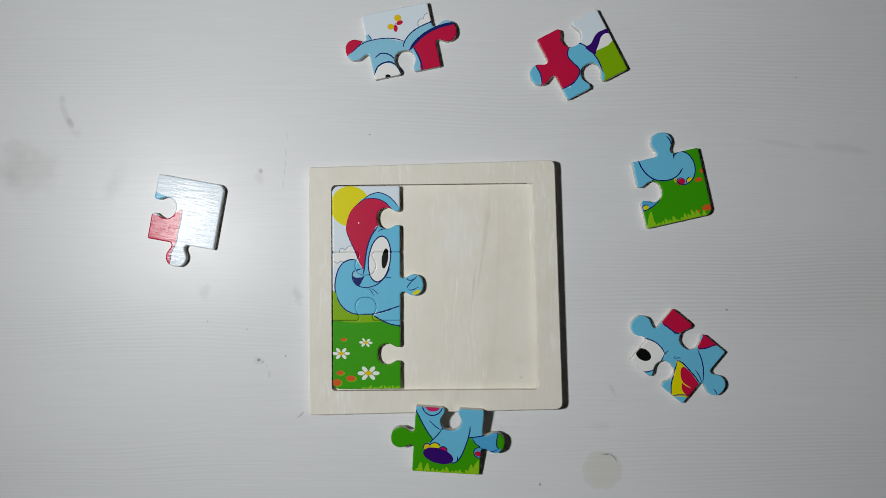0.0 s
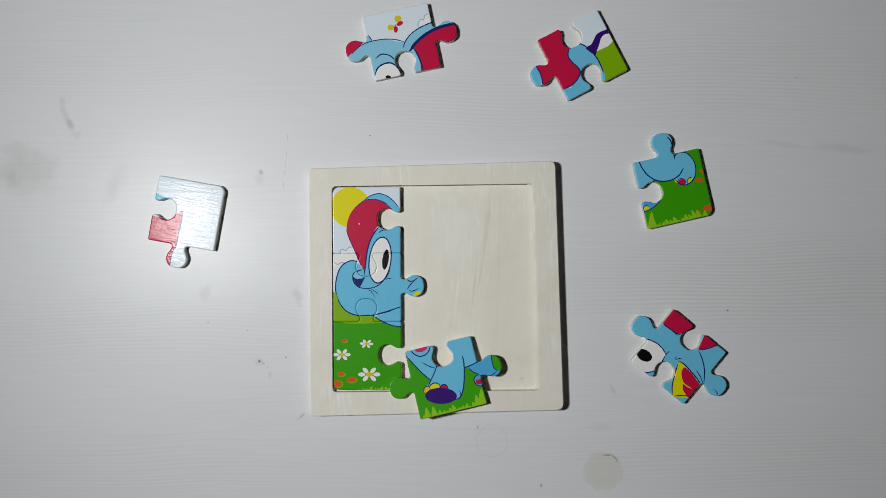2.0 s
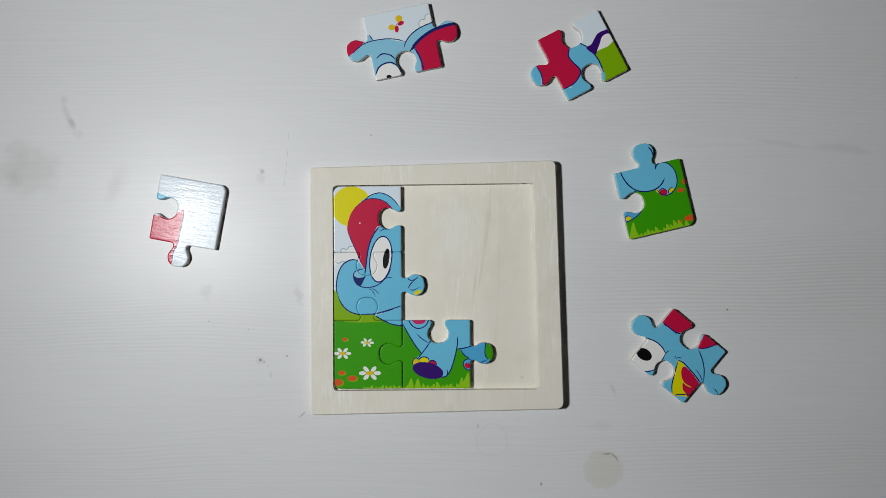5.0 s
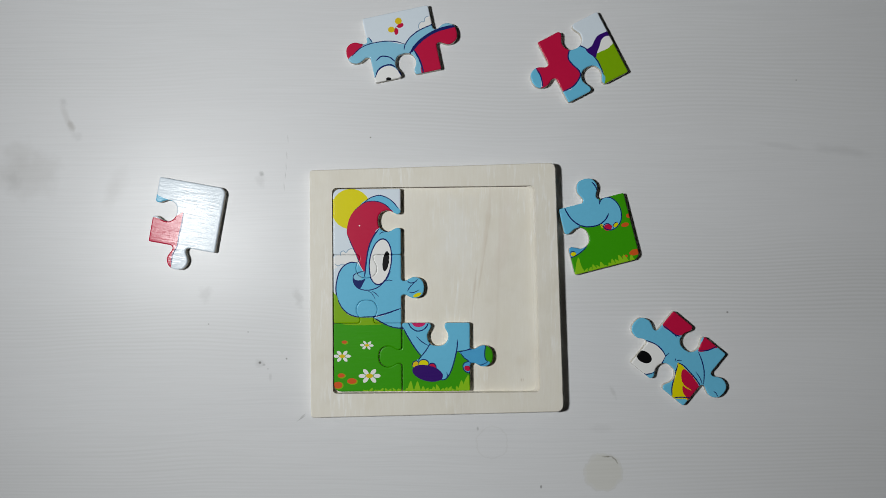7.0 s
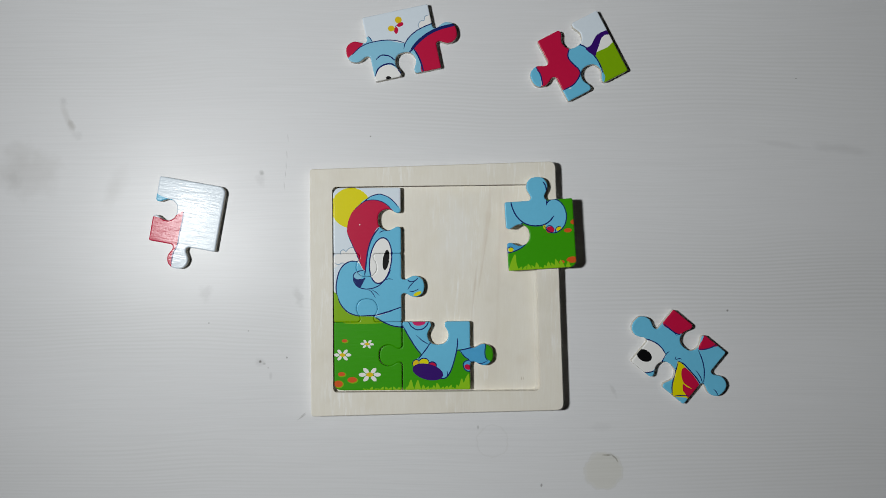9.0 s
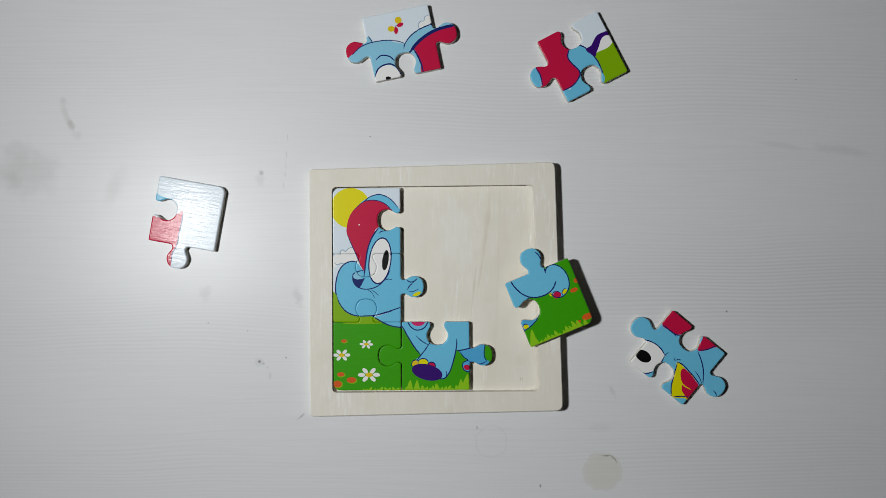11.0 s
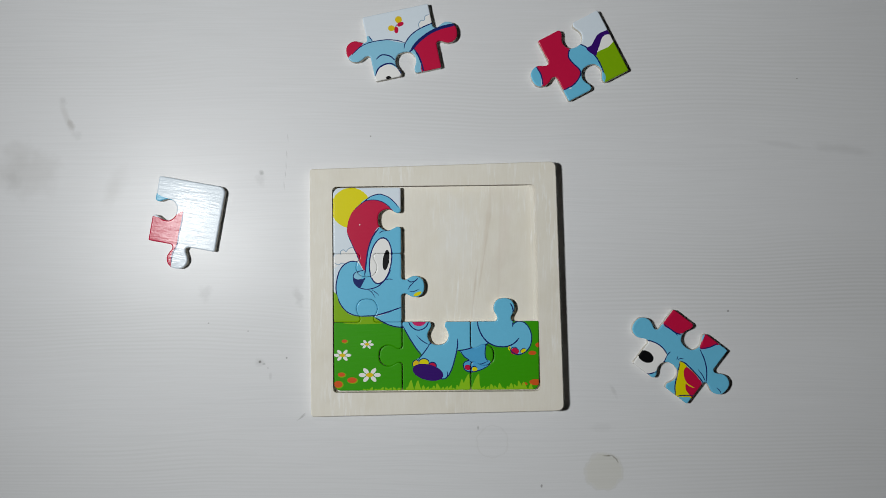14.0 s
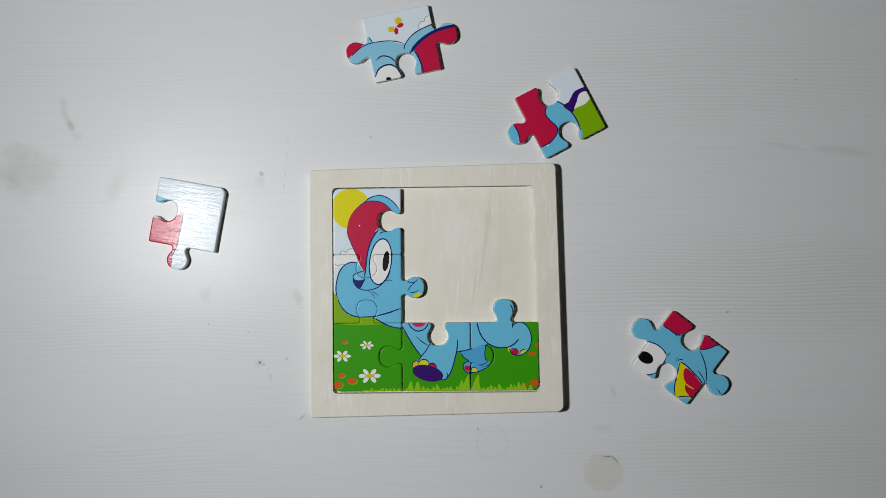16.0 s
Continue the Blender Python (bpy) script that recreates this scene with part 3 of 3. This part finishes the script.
# B's blue is inked paler to put the lamp's broad sheen into the colour
fill("B", "blue_pale", (0.570, 0.598), (0.770, 0.518), (0.916, 0.445), (1.052, 0.421), (1.267, 0.431), (1.532, 0.530), (1.627, 0.454), (1.782, 0.382), (2.026, 0.338), (2.332, 0.332), (2.513, 0.500), (2.418, 0.740), (2.079, 1.102), (1.728, 1.116), (0.952, 1.085), (0.552, 0.681))
fill("B", "blue_pale", (0.934, 0.362), (1.036, 0.331), (1.078, 0.418), (0.933, 0.448))
fill("B", "red", (0.569, 0.442), (0.688, 0.293), (0.841, 0.308), (0.943, 0.398), (0.839, 0.481), (0.739, 0.538), (0.607, 0.588))
fill("B", "red", (1.596, 0.681), (1.710, 0.593), (1.860, 0.502), (2.050, 0.429), (2.225, 0.422), (2.357, 0.415), (2.509, 0.516), (2.417, 0.826), (2.117, 1.127), (1.729, 1.030), (1.715, 0.853), (1.692, 0.719), (1.656, 0.642))
stroke("B", "navy", 0.0143, (0.738, 0.546), (0.839, 0.481), (0.916, 0.445), (1.052, 0.421), (1.267, 0.431), (1.431, 0.474), (1.541, 0.531))
stroke("B", "navy", 0.0132, (1.038, 0.323), (1.056, 0.361), (1.078, 0.418))
stroke("B", "navy", 0.0163, (1.515, 0.612), (1.547, 0.541), (1.645, 0.449), (1.782, 0.382), (1.937, 0.345), (2.036, 0.331))
stroke("B", "navy", 0.0458, (1.596, 0.681), (1.694, 0.589), (1.833, 0.506), (2.003, 0.445), (2.182, 0.422), (2.364, 0.425))
stroke("B", "navy", 0.0245, (1.656, 0.642), (1.700, 0.764), (1.723, 0.898), (1.727, 1.038))
stroke("B", "navy", 0.0183, (1.073, 0.685), (1.152, 0.641), (1.220, 0.647), (1.298, 0.689), (1.357, 0.779))
fill("B", "white", (0.952, 1.085), (1.027, 0.901), (1.086, 0.827), (1.172, 0.792), (1.273, 0.805), (1.346, 0.872), (1.395, 0.969), (1.411, 1.136), (1.202, 1.136))
stroke("B", "navy", 0.0224, (1.015, 0.916), (1.078, 0.825), (1.173, 0.784), (1.277, 0.788), (1.351, 0.847))
stroke("B", "navy", 0.0163, (1.351, 0.847), (1.385, 0.932), (1.398, 0.995))
oval("B", "black", 1.199, 0.989, 0.0390, 0.0300, 12)
fill("C", "red", (1.841, 0.695), (1.944, 0.661), (2.040, 0.636), (2.254, 0.659), (2.366, 0.538), (2.442, 0.499), (2.446, 0.652), (2.437, 0.824), (2.436, 0.994), (2.394, 1.129), (2.398, 1.281), (2.360, 1.390), (1.923, 1.124))
fill("C", "blue", (1.932, 0.288), (2.055, 0.318), (2.161, 0.343), (2.247, 0.354), (2.175, 0.417), (1.960, 0.437))
stroke("C", "navy", 0.0200, (2.442, 0.499), (2.446, 0.652), (2.437, 0.824), (2.436, 0.994), (2.394, 1.129), (2.398, 1.281))
fill("F", "white", (2.638, 1.572), (2.783, 1.479), (2.862, 1.401), (2.947, 1.385), (3.038, 1.392), (3.070, 1.584), (2.883, 1.558), (2.699, 1.564))
fill("F", "lime", (2.696, 1.552), (2.883, 1.558), (3.067, 1.553), (3.086, 2.070), (2.564, 2.032), (2.658, 1.855), (2.667, 1.732), (2.656, 1.610))
fill("F", "blue", (1.724, 1.142), (1.801, 1.337), (1.812, 1.459), (1.740, 1.667), (1.932, 1.734), (2.045, 1.791), (2.143, 1.821), (2.321, 1.344), (2.396, 1.294), (2.524, 1.339), (2.612, 1.442), (2.646, 1.556), (2.665, 1.663), (2.661, 1.778), (2.658, 1.855), (2.612, 1.978), (2.318, 2.172), (1.924, 2.071), (1.929, 1.830), (1.625, 1.775), (1.499, 1.565))
fill("F", "red", (1.877, 0.945), (2.413, 0.922), (2.437, 1.110), (2.378, 1.256), (2.403, 1.298), (2.336, 1.352), (2.295, 1.429), (2.314, 1.536), (2.352, 1.643), (2.342, 1.716), (2.259, 1.782), (2.143, 1.821), (2.002, 1.818), (1.953, 1.696), (1.723, 1.698), (1.785, 1.563), (1.812, 1.459), (1.801, 1.337))
stroke("F", "navy", 0.0185, (2.419, 1.286), (2.336, 1.352), (2.295, 1.429), (2.314, 1.536), (2.352, 1.643), (2.342, 1.716), (2.259, 1.782), (2.143, 1.821), (1.994, 1.814))
stroke("F", "navy", 0.0185, (1.805, 1.329), (1.812, 1.459), (1.785, 1.563), (1.740, 1.667))
stroke("F", "navy", 0.0185, (2.388, 1.290), (2.528, 1.331), (2.612, 1.442), (2.646, 1.556), (2.665, 1.663), (2.661, 1.778), (2.650, 1.870))
fill("F", "purple", (2.585, 1.438), (2.682, 1.418), (2.756, 1.368), (2.827, 1.325), (2.915, 1.321), (3.036, 1.343), (3.019, 1.412), (2.939, 1.382), (2.862, 1.401), (2.783, 1.479), (2.712, 1.541), (2.660, 1.583))
fill("E", "red", (1.733, 1.009), (1.956, 0.899), (2.082, 0.981), (2.025, 1.421), (1.859, 1.445), (1.791, 1.317), (1.743, 1.248), (1.733, 1.148))
stroke("E", "navy", 0.0181, (1.734, 0.998), (1.735, 1.125), (1.743, 1.248), (1.784, 1.333))
stroke("E", "navy", 0.0120, (1.733, 1.224), (1.727, 1.281))
fill("E", "red", (1.774, 1.651), (1.949, 1.599), (2.047, 1.586), (2.041, 1.858), (1.920, 1.782), (1.839, 1.739))
stroke("E", "navy", 0.0170, (1.779, 1.657), (1.846, 1.734), (1.920, 1.782), (2.026, 1.827))
fill("E", "white", (0.900, 0.948), (1.205, 0.869), (1.340, 0.923), (1.416, 1.023), (1.443, 1.130), (1.439, 1.240), (1.395, 1.329), (1.289, 1.358), (1.198, 1.355), (1.091, 1.332), (1.016, 1.284), (0.961, 1.145))
stroke("E", "navy", 0.0170, (1.325, 0.881), (1.391, 0.957), (1.427, 1.036), (1.448, 1.137), (1.439, 1.240), (1.401, 1.335))
stroke("E", "navy", 0.0160, (1.395, 1.329), (1.296, 1.353), (1.228, 1.364))
stroke("E", "navy", 0.0181, (0.954, 1.087), (0.970, 1.181), (1.016, 1.284), (1.107, 1.351))
oval("E", "black", 1.191, 1.093, 0.1212, 0.0836, 81)
stroke("E", "navy", 0.0130, (1.376, 1.332), (1.431, 1.332), (1.473, 1.342))
stroke("E", "navy", 0.0130, (1.430, 1.483), (1.480, 1.465))
stroke("E", "navy", 0.0130, (1.441, 1.495), (1.482, 1.517), (1.503, 1.554))
fill("E", "yellow", (1.438, 1.530), (1.457, 1.590), (1.444, 1.675), (1.431, 1.813), (1.388, 1.965), (1.318, 2.063), (1.105, 2.070), (1.102, 1.965), (0.995, 1.804), (1.095, 1.704), (1.266, 1.623))
fill("E", "red", (1.366, 1.662), (1.432, 1.663), (1.436, 1.756), (1.413, 1.881), (1.357, 2.032), (1.231, 2.088), (1.235, 1.967), (1.240, 1.846), (1.280, 1.740))
fill("E", "red", (1.232, 1.799), (1.251, 1.859), (1.258, 1.917), (1.276, 1.989), (1.130, 1.997), (1.136, 1.928), (1.160, 1.855))
stroke("E", "yellow", 0.0160, (1.248, 1.754), (1.240, 1.846), (1.256, 1.940))
stroke("E", "navy", 0.0181, (1.445, 1.525), (1.466, 1.626), (1.447, 1.769), (1.423, 1.905), (1.382, 2.034))
stroke("E", "navy", 0.0170, (1.437, 1.541), (1.279, 1.612), (1.108, 1.693), (0.989, 1.797))
stroke("E", "navy", 0.0170, (0.989, 1.797), (1.073, 1.881), (1.160, 1.994))
stroke("E", "navy", 0.0170, (1.761, 1.661), (1.688, 1.793), (1.580, 1.921), (1.405, 2.048))
stroke("E", "navy", 0.0130, (1.510, 1.815), (1.476, 1.928), (1.419, 2.026))
stroke("E", "navy", 0.0130, (1.458, 2.199), (1.453, 2.256), (1.424, 2.311))


rng = random.Random(4)
u = 0.45
while u < 2.95:
    if u < 1.1:
        tall = rng.uniform(0.02, 0.05)
    elif u < 1.3 or 2.62 < u:
        tall = rng.uniform(0.07, 0.14)
    elif 1.84 < u < 2.16:
        tall = rng.uniform(0.12, 0.24)
    else:
        tall = rng.uniform(0.03, 0.09)
    tall *= 1.15
    w, lean = 0.026 + tall * 0.18, rng.uniform(-0.03, 0.03)
    fill("GHI", "grass", (u - w, 3.03), (u - w * 0.7, 3.0 - tall * 0.45), (u + lean, 3.0 - tall), (u + w * 0.6, 3.0 - tall * 0.4), (u + w, 3.03))
    u += w * rng.uniform(1.3, 2.0)


# ---- the puzzle pieces ----
PITCH = 0.0411      # from piece to piece in the tray
S, TALL = 0.0407, 0.0411   # width and height of a piece
THICK = 0.0038
# a tongue's outline beside the straight edge: along the edge, outwards (piece widths)
TONGUE = ((-0.135, 0.000), (-0.112, 0.012), (-0.100, 0.040), (-0.106, 0.075), (-0.128, 0.115), (-0.151, 0.165), (-0.153, 0.220), (-0.130, 0.280),
          (-0.080, 0.325), (0.0, 0.340))


def edge_line(a, b, at, way):
    """Points of one side from a to b; way +1: a tongue to the left of the direction of travel, -1: a notch, 0: straight."""
    a, b = np.array(a, float), np.array(b, float)
    if not way:
        return [a]
    d = (b - a) / np.linalg.norm(b - a)
    nrm = np.array((d[1], -d[0]))
    half = curve(TONGUE, False, 3)
    whole = np.concatenate([half, half[::-1][1:] * np.array((-1, 1))])
    mid = a + (b - a) * at
    return [a] + [mid + d * s + nrm * way * h for s, h in whole]


# tongue sides: place along the side (from the left or the top), +1 towards the right or below, -1 towards the left or above
UPRIGHT = {"AB": (0.49, -1), "BC": (0.49, 1), "DE": (0.485, 1), "EF": (0.48, -1), "GH": (0.49, -1), "HI": (0.49, 1)}
LEVEL = {"AD": (0.49, 1), "DG": (0.49, -1), "BE": (0.50, -1), "EH": (0.525, 1), "CF": (0.47, 1), "FI": (0.49, -1)}
LETTERS = "ABCDEFGHI"
ROUND = {"A": (0, 0), "C": (3, 0), "G": (0, 3), "I": (3, 3)}


def piece_outline(letter):
    """Counter-clockwise outline in metres round the piece's centre, and the same in picture units."""
    i = LETTERS.index(letter)
    c, r = i % 3, i // 3
    top = 0.036 if r == 0 else r
    g = 0.0012   # saw cut
    tl, tr, br, bl = (c + g, top + g), (c + 1 - g, top + g), (c + 1 - g, r + 1 - g), (c + g, r + 1 - g)

    def side(a, b, key, table, reverse, outward):
        if key not in table:
            return edge_line(a, b, 0.5, 0)
        at, way = table[key]
        return edge_line(a, b, 1 - at if reverse else at, way * outward)

    left = LETTERS[i - 1] + letter if c else ""
    right = letter + LETTERS[i + 1] if c < 2 else ""
    up = LETTERS[i - 3] + letter if r else ""
    down = letter + LETTERS[i + 3] if r < 2 else ""
    # v runs down: travel clockwise in picture units, outwards is to the left hand there
    pts = (side(tl, tr, up, LEVEL, False, -1) + side(tr, br, right, UPRIGHT, False, 1)
           + side(br, bl, down, LEVEL, True, 1) + side(bl, tl, left, UPRIGHT, True, -1))
    pts = [np.array(p) for p in pts]
    for corner in (tl, tr, br, bl):
        if letter in ROUND and abs(corner[0] - ROUND[letter][0]) + abs(corner[1] - ROUND[letter][1]) < 0.1:
            continue
        k = min(range(len(pts)), key=lambda q: np.linalg.norm(pts[q] - np.array(corner)))
        p, a, b = pts[k], pts[k - 1], pts[(k + 1) % len(pts)]
        a, b = p + (a - p) / np.linalg.norm(a - p) * 0.026, p + (b - p) / np.linalg.norm(b - p) * 0.026
        pts[k:k + 1] = [a * (1 - t) ** 2 + p * 2 * t * (1 - t) + b * t * t for t in np.linspace(0, 1, 6)]
    if letter in ROUND:
        corner = np.array(ROUND[letter], float)
        k = min(range(len(pts)), key=lambda q: np.linalg.norm(pts[q] - corner))
        p, a, b = pts[k], pts[k - 1], pts[(k + 1) % len(pts)]
        a, b = p + (a - p) / np.linalg.norm(a - p) * 0.085, p + (b - p) / np.linalg.norm(b - p) * 0.085
        pts[k:k + 1] = [a * (1 - t) ** 2 + p * 2 * t * (1 - t) * 0.6 + (a + b) / 2 * 2 * t * (1 - t) * 0.4 + b * t * t for t in np.linspace(0, 1, 6)]
    pic = np.array(pts)
    centre = np.array((c + 0.5, r + 0.5))
    flat = (pic - centre) * np.array((S, -TALL))
    return flat[::-1], centre


def dense(loop, gap):
    """The loop with no step longer than gap."""
    out = []
    for a, b in zip(loop, np.roll(loop, -1, 0)):
        n = max(1, int(np.linalg.norm(b - a) / gap))
        out += [a + (b - a) * k / n for k in range(n)]
    return np.array(out)


def ribbon(path, width):
    """Closed outline of a pen line with pointed ends."""
    d = np.gradient(path, axis=0)
    d /= np.linalg.norm(d, axis=1)[:, None] + 1e-12
    nrm = np.stack([-d[:, 1], d[:, 0]], 1)
    n = len(path)
    w = width / 2 * (0.35 + 0.65 * np.minimum(1, np.minimum(np.arange(n), np.arange(n)[::-1]) / 4.0))[:, None]
    return np.concatenate([path + nrm * w, (path - nrm * w)[::-1]])


def near_path(path, pts, width):
    """Which of pts lie within the pen line."""
    res = np.zeros(len(pts), dtype=bool)
    n = len(path)
    for i in range(n - 1):
        a, d = path[i], path[i + 1] - path[i]
        t = np.clip(((pts - a) @ d) / max(d @ d, 1e-12), 0, 1)
        w = width / 2 * (0.35 + 0.65 * np.minimum(1, np.minimum(i + t, n - 1 - i - t) / 4.0))
        res |= np.linalg.norm(pts - a - t[:, None] * d, axis=1) < w * 1.02
    return res


GROUND = {"A": "sky", "B": "sky", "C": "sky", "D": "sky", "E": "blue", "F": "sky", "G": "green", "H": "green", "I": "green"}


def puzzle_piece(letter, label):
    thing = tagged(new("puzzle_piece"), label, "puzzle piece", "pieces of the puzzle")
    outline, centre = piece_outline(letter)
    outline = dense(outline, 0.0005)
    # the rounded edge: loops from the flat sheet outwards, with their drop
    rolled = [(inset(outline, d), drop) for d, drop in ((0.00080, 0.0), (0.00054, 0.00003), (0.00032, 0.00010), (0.00014, 0.00022), (0.00004, 0.00040))]
    rolled.append((outline, 0.0007))
    top = rolled[0][0]
    # wooden body: bottom, sides and a rounded upper edge
    verts, faces = [], []
    loops = [[(x, y, z) for x, y in ring_] for ring_, z in ((outline, 0.0), (outline, THICK - 0.0007))]
    for a, b in zip(loops, loops[1:]):
        wall_strip(verts, faces, a, b)
    n = len(outline)
    faces.append(tuple(range(n))[::-1])
    mesh_object("board", verts, faces, [BIRCH_EDGE], thing, "cut plywood body")
    # printed face: one sheet cut along every printed outline
    pts, edges = [], []

    def add(loop):
        o, m = len(pts), len(loop)
        pts.extend(Vector((float(x), float(y))) for x, y in loop)
        edges.extend((o + i, o + (i + 1) % m) for i in range(m))

    add(top)
    mine = []
    for pieces, ink, shape, width in SHAPES:
        if letter not in pieces:
            continue
        local = (shape - centre) * np.array((S, -TALL))
        if (np.abs(local).min(axis=0) > 0.9 * S).any() and not width:
            continue
        if local[:, 0].max() < -0.9 * S or local[:, 0].min() > 0.9 * S or local[:, 1].max() < -0.9 * S or local[:, 1].min() > 0.9 * S:
            continue
        loop = ribbon(local, width * S) if width else local
        add(loop)
        mine.append((INKS.index(ink), local, width * S))
    vs, _, fs, *_ = cdt(pts, edges, [], 0, 1e-7)
    xy = np.array([(v.x, v.y) for v in vs])
    mids = np.array([xy[list(f)].mean(axis=0) for f in fs])
    keep = inside(top, mids)
    fs = [f for f, k in zip(fs, keep) if k]
    mids = mids[keep]
    # the lacquered edge rolls over: quads outside the flat sheet, inked like the sheet beside them
    lip = [(a + b + np.roll(a, -1, 0) + np.roll(b, -1, 0)) / 4 for (b, _), (a, _) in zip(rolled, rolled[1:])]
    mids = np.concatenate([mids, *lip])
    ink_of = np.full(len(mids), INKS.index(GROUND[letter]))
    for ink, local, width in mine:
        hit = near_path(local, mids, width) if width else inside(local, mids)
        ink_of[hit] = ink
    used = sorted(set(int(i) for i in ink_of))
    tris = []
    for f in fs:
        a, b, c = (xy[i] for i in f[:3])
        tris.append(tuple(f) if np.cross(b - a, c - a) > 0 else tuple(f)[::-1])
    sheet_verts = [(x, y, THICK) for x, y in xy]
    for (narrow, rise), (wide, drop) in zip(rolled, rolled[1:]):
        wall_strip(sheet_verts, tris, [(x, y, THICK - drop) for x, y in wide], [(x, y, THICK - rise) for x, y in narrow])
    sheet = mesh_object("printed_face", sheet_verts, tris, [INK[INKS[i]] for i in used], thing, LABEL_FACE[letter],
                        [used.index(int(i)) for i in ink_of], smooth=True)
    bm = bmesh.new()
    bm.from_mesh(sheet.data)
    bmesh.ops.remove_doubles(bm, verts=bm.verts, dist=2e-6)
    for f in bm.faces:
        f.smooth = any(v.co.z < THICK - 1e-5 for v in f.verts)   # the sheet is flat, its edge rolls over
    bmesh.ops.delete(bm, geom=[v for v in bm.verts if not v.link_faces], context="VERTS")
    bm.to_mesh(sheet.data)
    bm.free()
    return thing


LABEL_FACE = {
    "A": "printed sky, yellow sun and red cap", "B": "printed sky, butterfly, blue and red shapes", "C": "glossy printed pale sky with a red patch",
    "D": "printed blue head with a large eye", "E": "printed blue body with eye and yellow patch", "F": "printed red blanket, purple tail and green hill",
    "G": "printed green meadow with white flowers", "H": "printed blue leg with purple foot", "I": "printed blue rump on green meadow",
}

TRAY = puzzle_tray()
CENTRE = (-0.00424, -0.02270)
SET_TURN = 0.44


def in_place(letter):
    """Where the piece lies once it is set in the tray."""
    i = LETTERS.index(letter)
    x, y = (i % 3 - 1) * PITCH, (1 - i // 3) * PITCH
    c, s = math.cos(radians(SET_TURN)), math.sin(radians(SET_TURN))
    return pose(CENTRE[0] + c * x - s * y, CENTRE[1] + s * x + c * y, BASE, 0, 0, SET_TURN)


PIECES = {
    "A": puzzle_piece("A", "puzzle piece with yellow sun and red cap, set in the tray"),
    "D": puzzle_piece("D", "puzzle piece with a blue head and eye, set in the tray"),
    "G": puzzle_piece("G", "green puzzle piece with white flowers, set in the tray"),
    "H": puzzle_piece("H", "puzzle piece with blue leg and purple foot, sliding into the tray"),
    "I": puzzle_piece("I", "green puzzle piece with blue rump, sliding into the tray"),
    "B": puzzle_piece("B", "loose puzzle piece with butterfly and red patches, on the table"),
    "C": puzzle_piece("C", "loose corner puzzle piece, pale and red, shining on the table"),
    "E": puzzle_piece("E", "loose blue middle puzzle piece with a round eye, on the table"),
    "F": puzzle_piece("F", "loose red and blue puzzle piece with purple tail, on the table"),
}
for letter in "ADG":
    PIECES[letter].matrix_world = in_place(letter)
PIECES["B"].matrix_world = pose(-0.02515, 0.12576, 0, 0, 0, 12.06)
PIECES["C"].matrix_world = pose(-0.15450, 0.02223, 0, 0, 0, -10.04)


# ---- what is shifted from take to take ----
def leaning(x, y, z, turn, slope=0.0, towards=0.0):
    """A piece turned flat, then raised by slope degrees on the side that lies towards the given bearing; z at its centre."""
    axis = Vector((math.sin(radians(towards)), -math.cos(radians(towards)), 0))
    return Matrix.Translation((x, y, z)) @ Matrix.Rotation(radians(slope), 4, axis) @ pose(0, 0, 0, 0, 0, turn)


def motions():
    walk(PIECES["H"], takes([
        (0, leaning(0.00370, -0.11500, 0.0037, -3.6, 9.5, 91)), (1, leaning(0.00320, -0.10410, 0.0047, -1.8, 13.0, 91)),
        (2, leaning(0.00235, -0.09125, 0.0068, 4.1)), (3, leaning(0.00190, -0.07700, 0.0057, 13.6, 6.0, 280)),
        (4, leaning(0.00150, -0.06875, 0.0053, 8.7, 5.0, 278)), (5, leaning(0.00020, -0.06115, 0.0048, 7.3, 3.2, 180)),
        (6, in_place("H"))]))
    walk(PIECES["I"], takes([
        (0, leaning(0.13918, 0.03648, 0, 12.9)), (7, leaning(0.12800, 0.03000, 0, 13.4)), (8, leaning(0.11650, 0.02320, 0, 13.9)),
        (9, leaning(0.10511, 0.01651, 0, 14.4)), (10, leaning(0.09462, 0.01028, 0, 14.4)), (11, leaning(0.08345, 0.00876, 0.0045, 14.5, 9.0, 178)),
        (12, leaning(0.07250, 0.01000, 0.0061, 1.4, 12.0, 178)), (13, leaning(0.05813, 0.00886, 0.0068, 3.6)), (14, leaning(0.06000, -0.00450, 0.0068, 10.0)),
        (15, leaning(0.06190, -0.01800, 0.0068, 16.2)), (16, leaning(0.06378, -0.03138, 0.0068, 22.4)), (17, leaning(0.05981, -0.04706, 0.0068, 19.0)),
        (18, leaning(0.05376, -0.04989, 0.0068, -6.8)), (19, leaning(0.04861, -0.06270, 0.0068, -2.1)),
        (20, in_place("I"))]))
    walk(PIECES["F"], takes([
        (0, leaning(0.08453, 0.11718, 0, 27.5)), (21, leaning(0.08090, 0.10695, 0, 29.6)),
        (22, leaning(0.07553, 0.09426, 0, 28.3)), (23, leaning(0.07072, 0.08337, 0, 28.0))]))
    walk(PIECES["E"], takes([
        (0, leaning(0.14255, -0.06500, 0, 50.5)), (17, leaning(0.14305, -0.06480, 0, 52.5)), (20, leaning(0.14330, -0.06460, 0, 52.7))]))


motions()
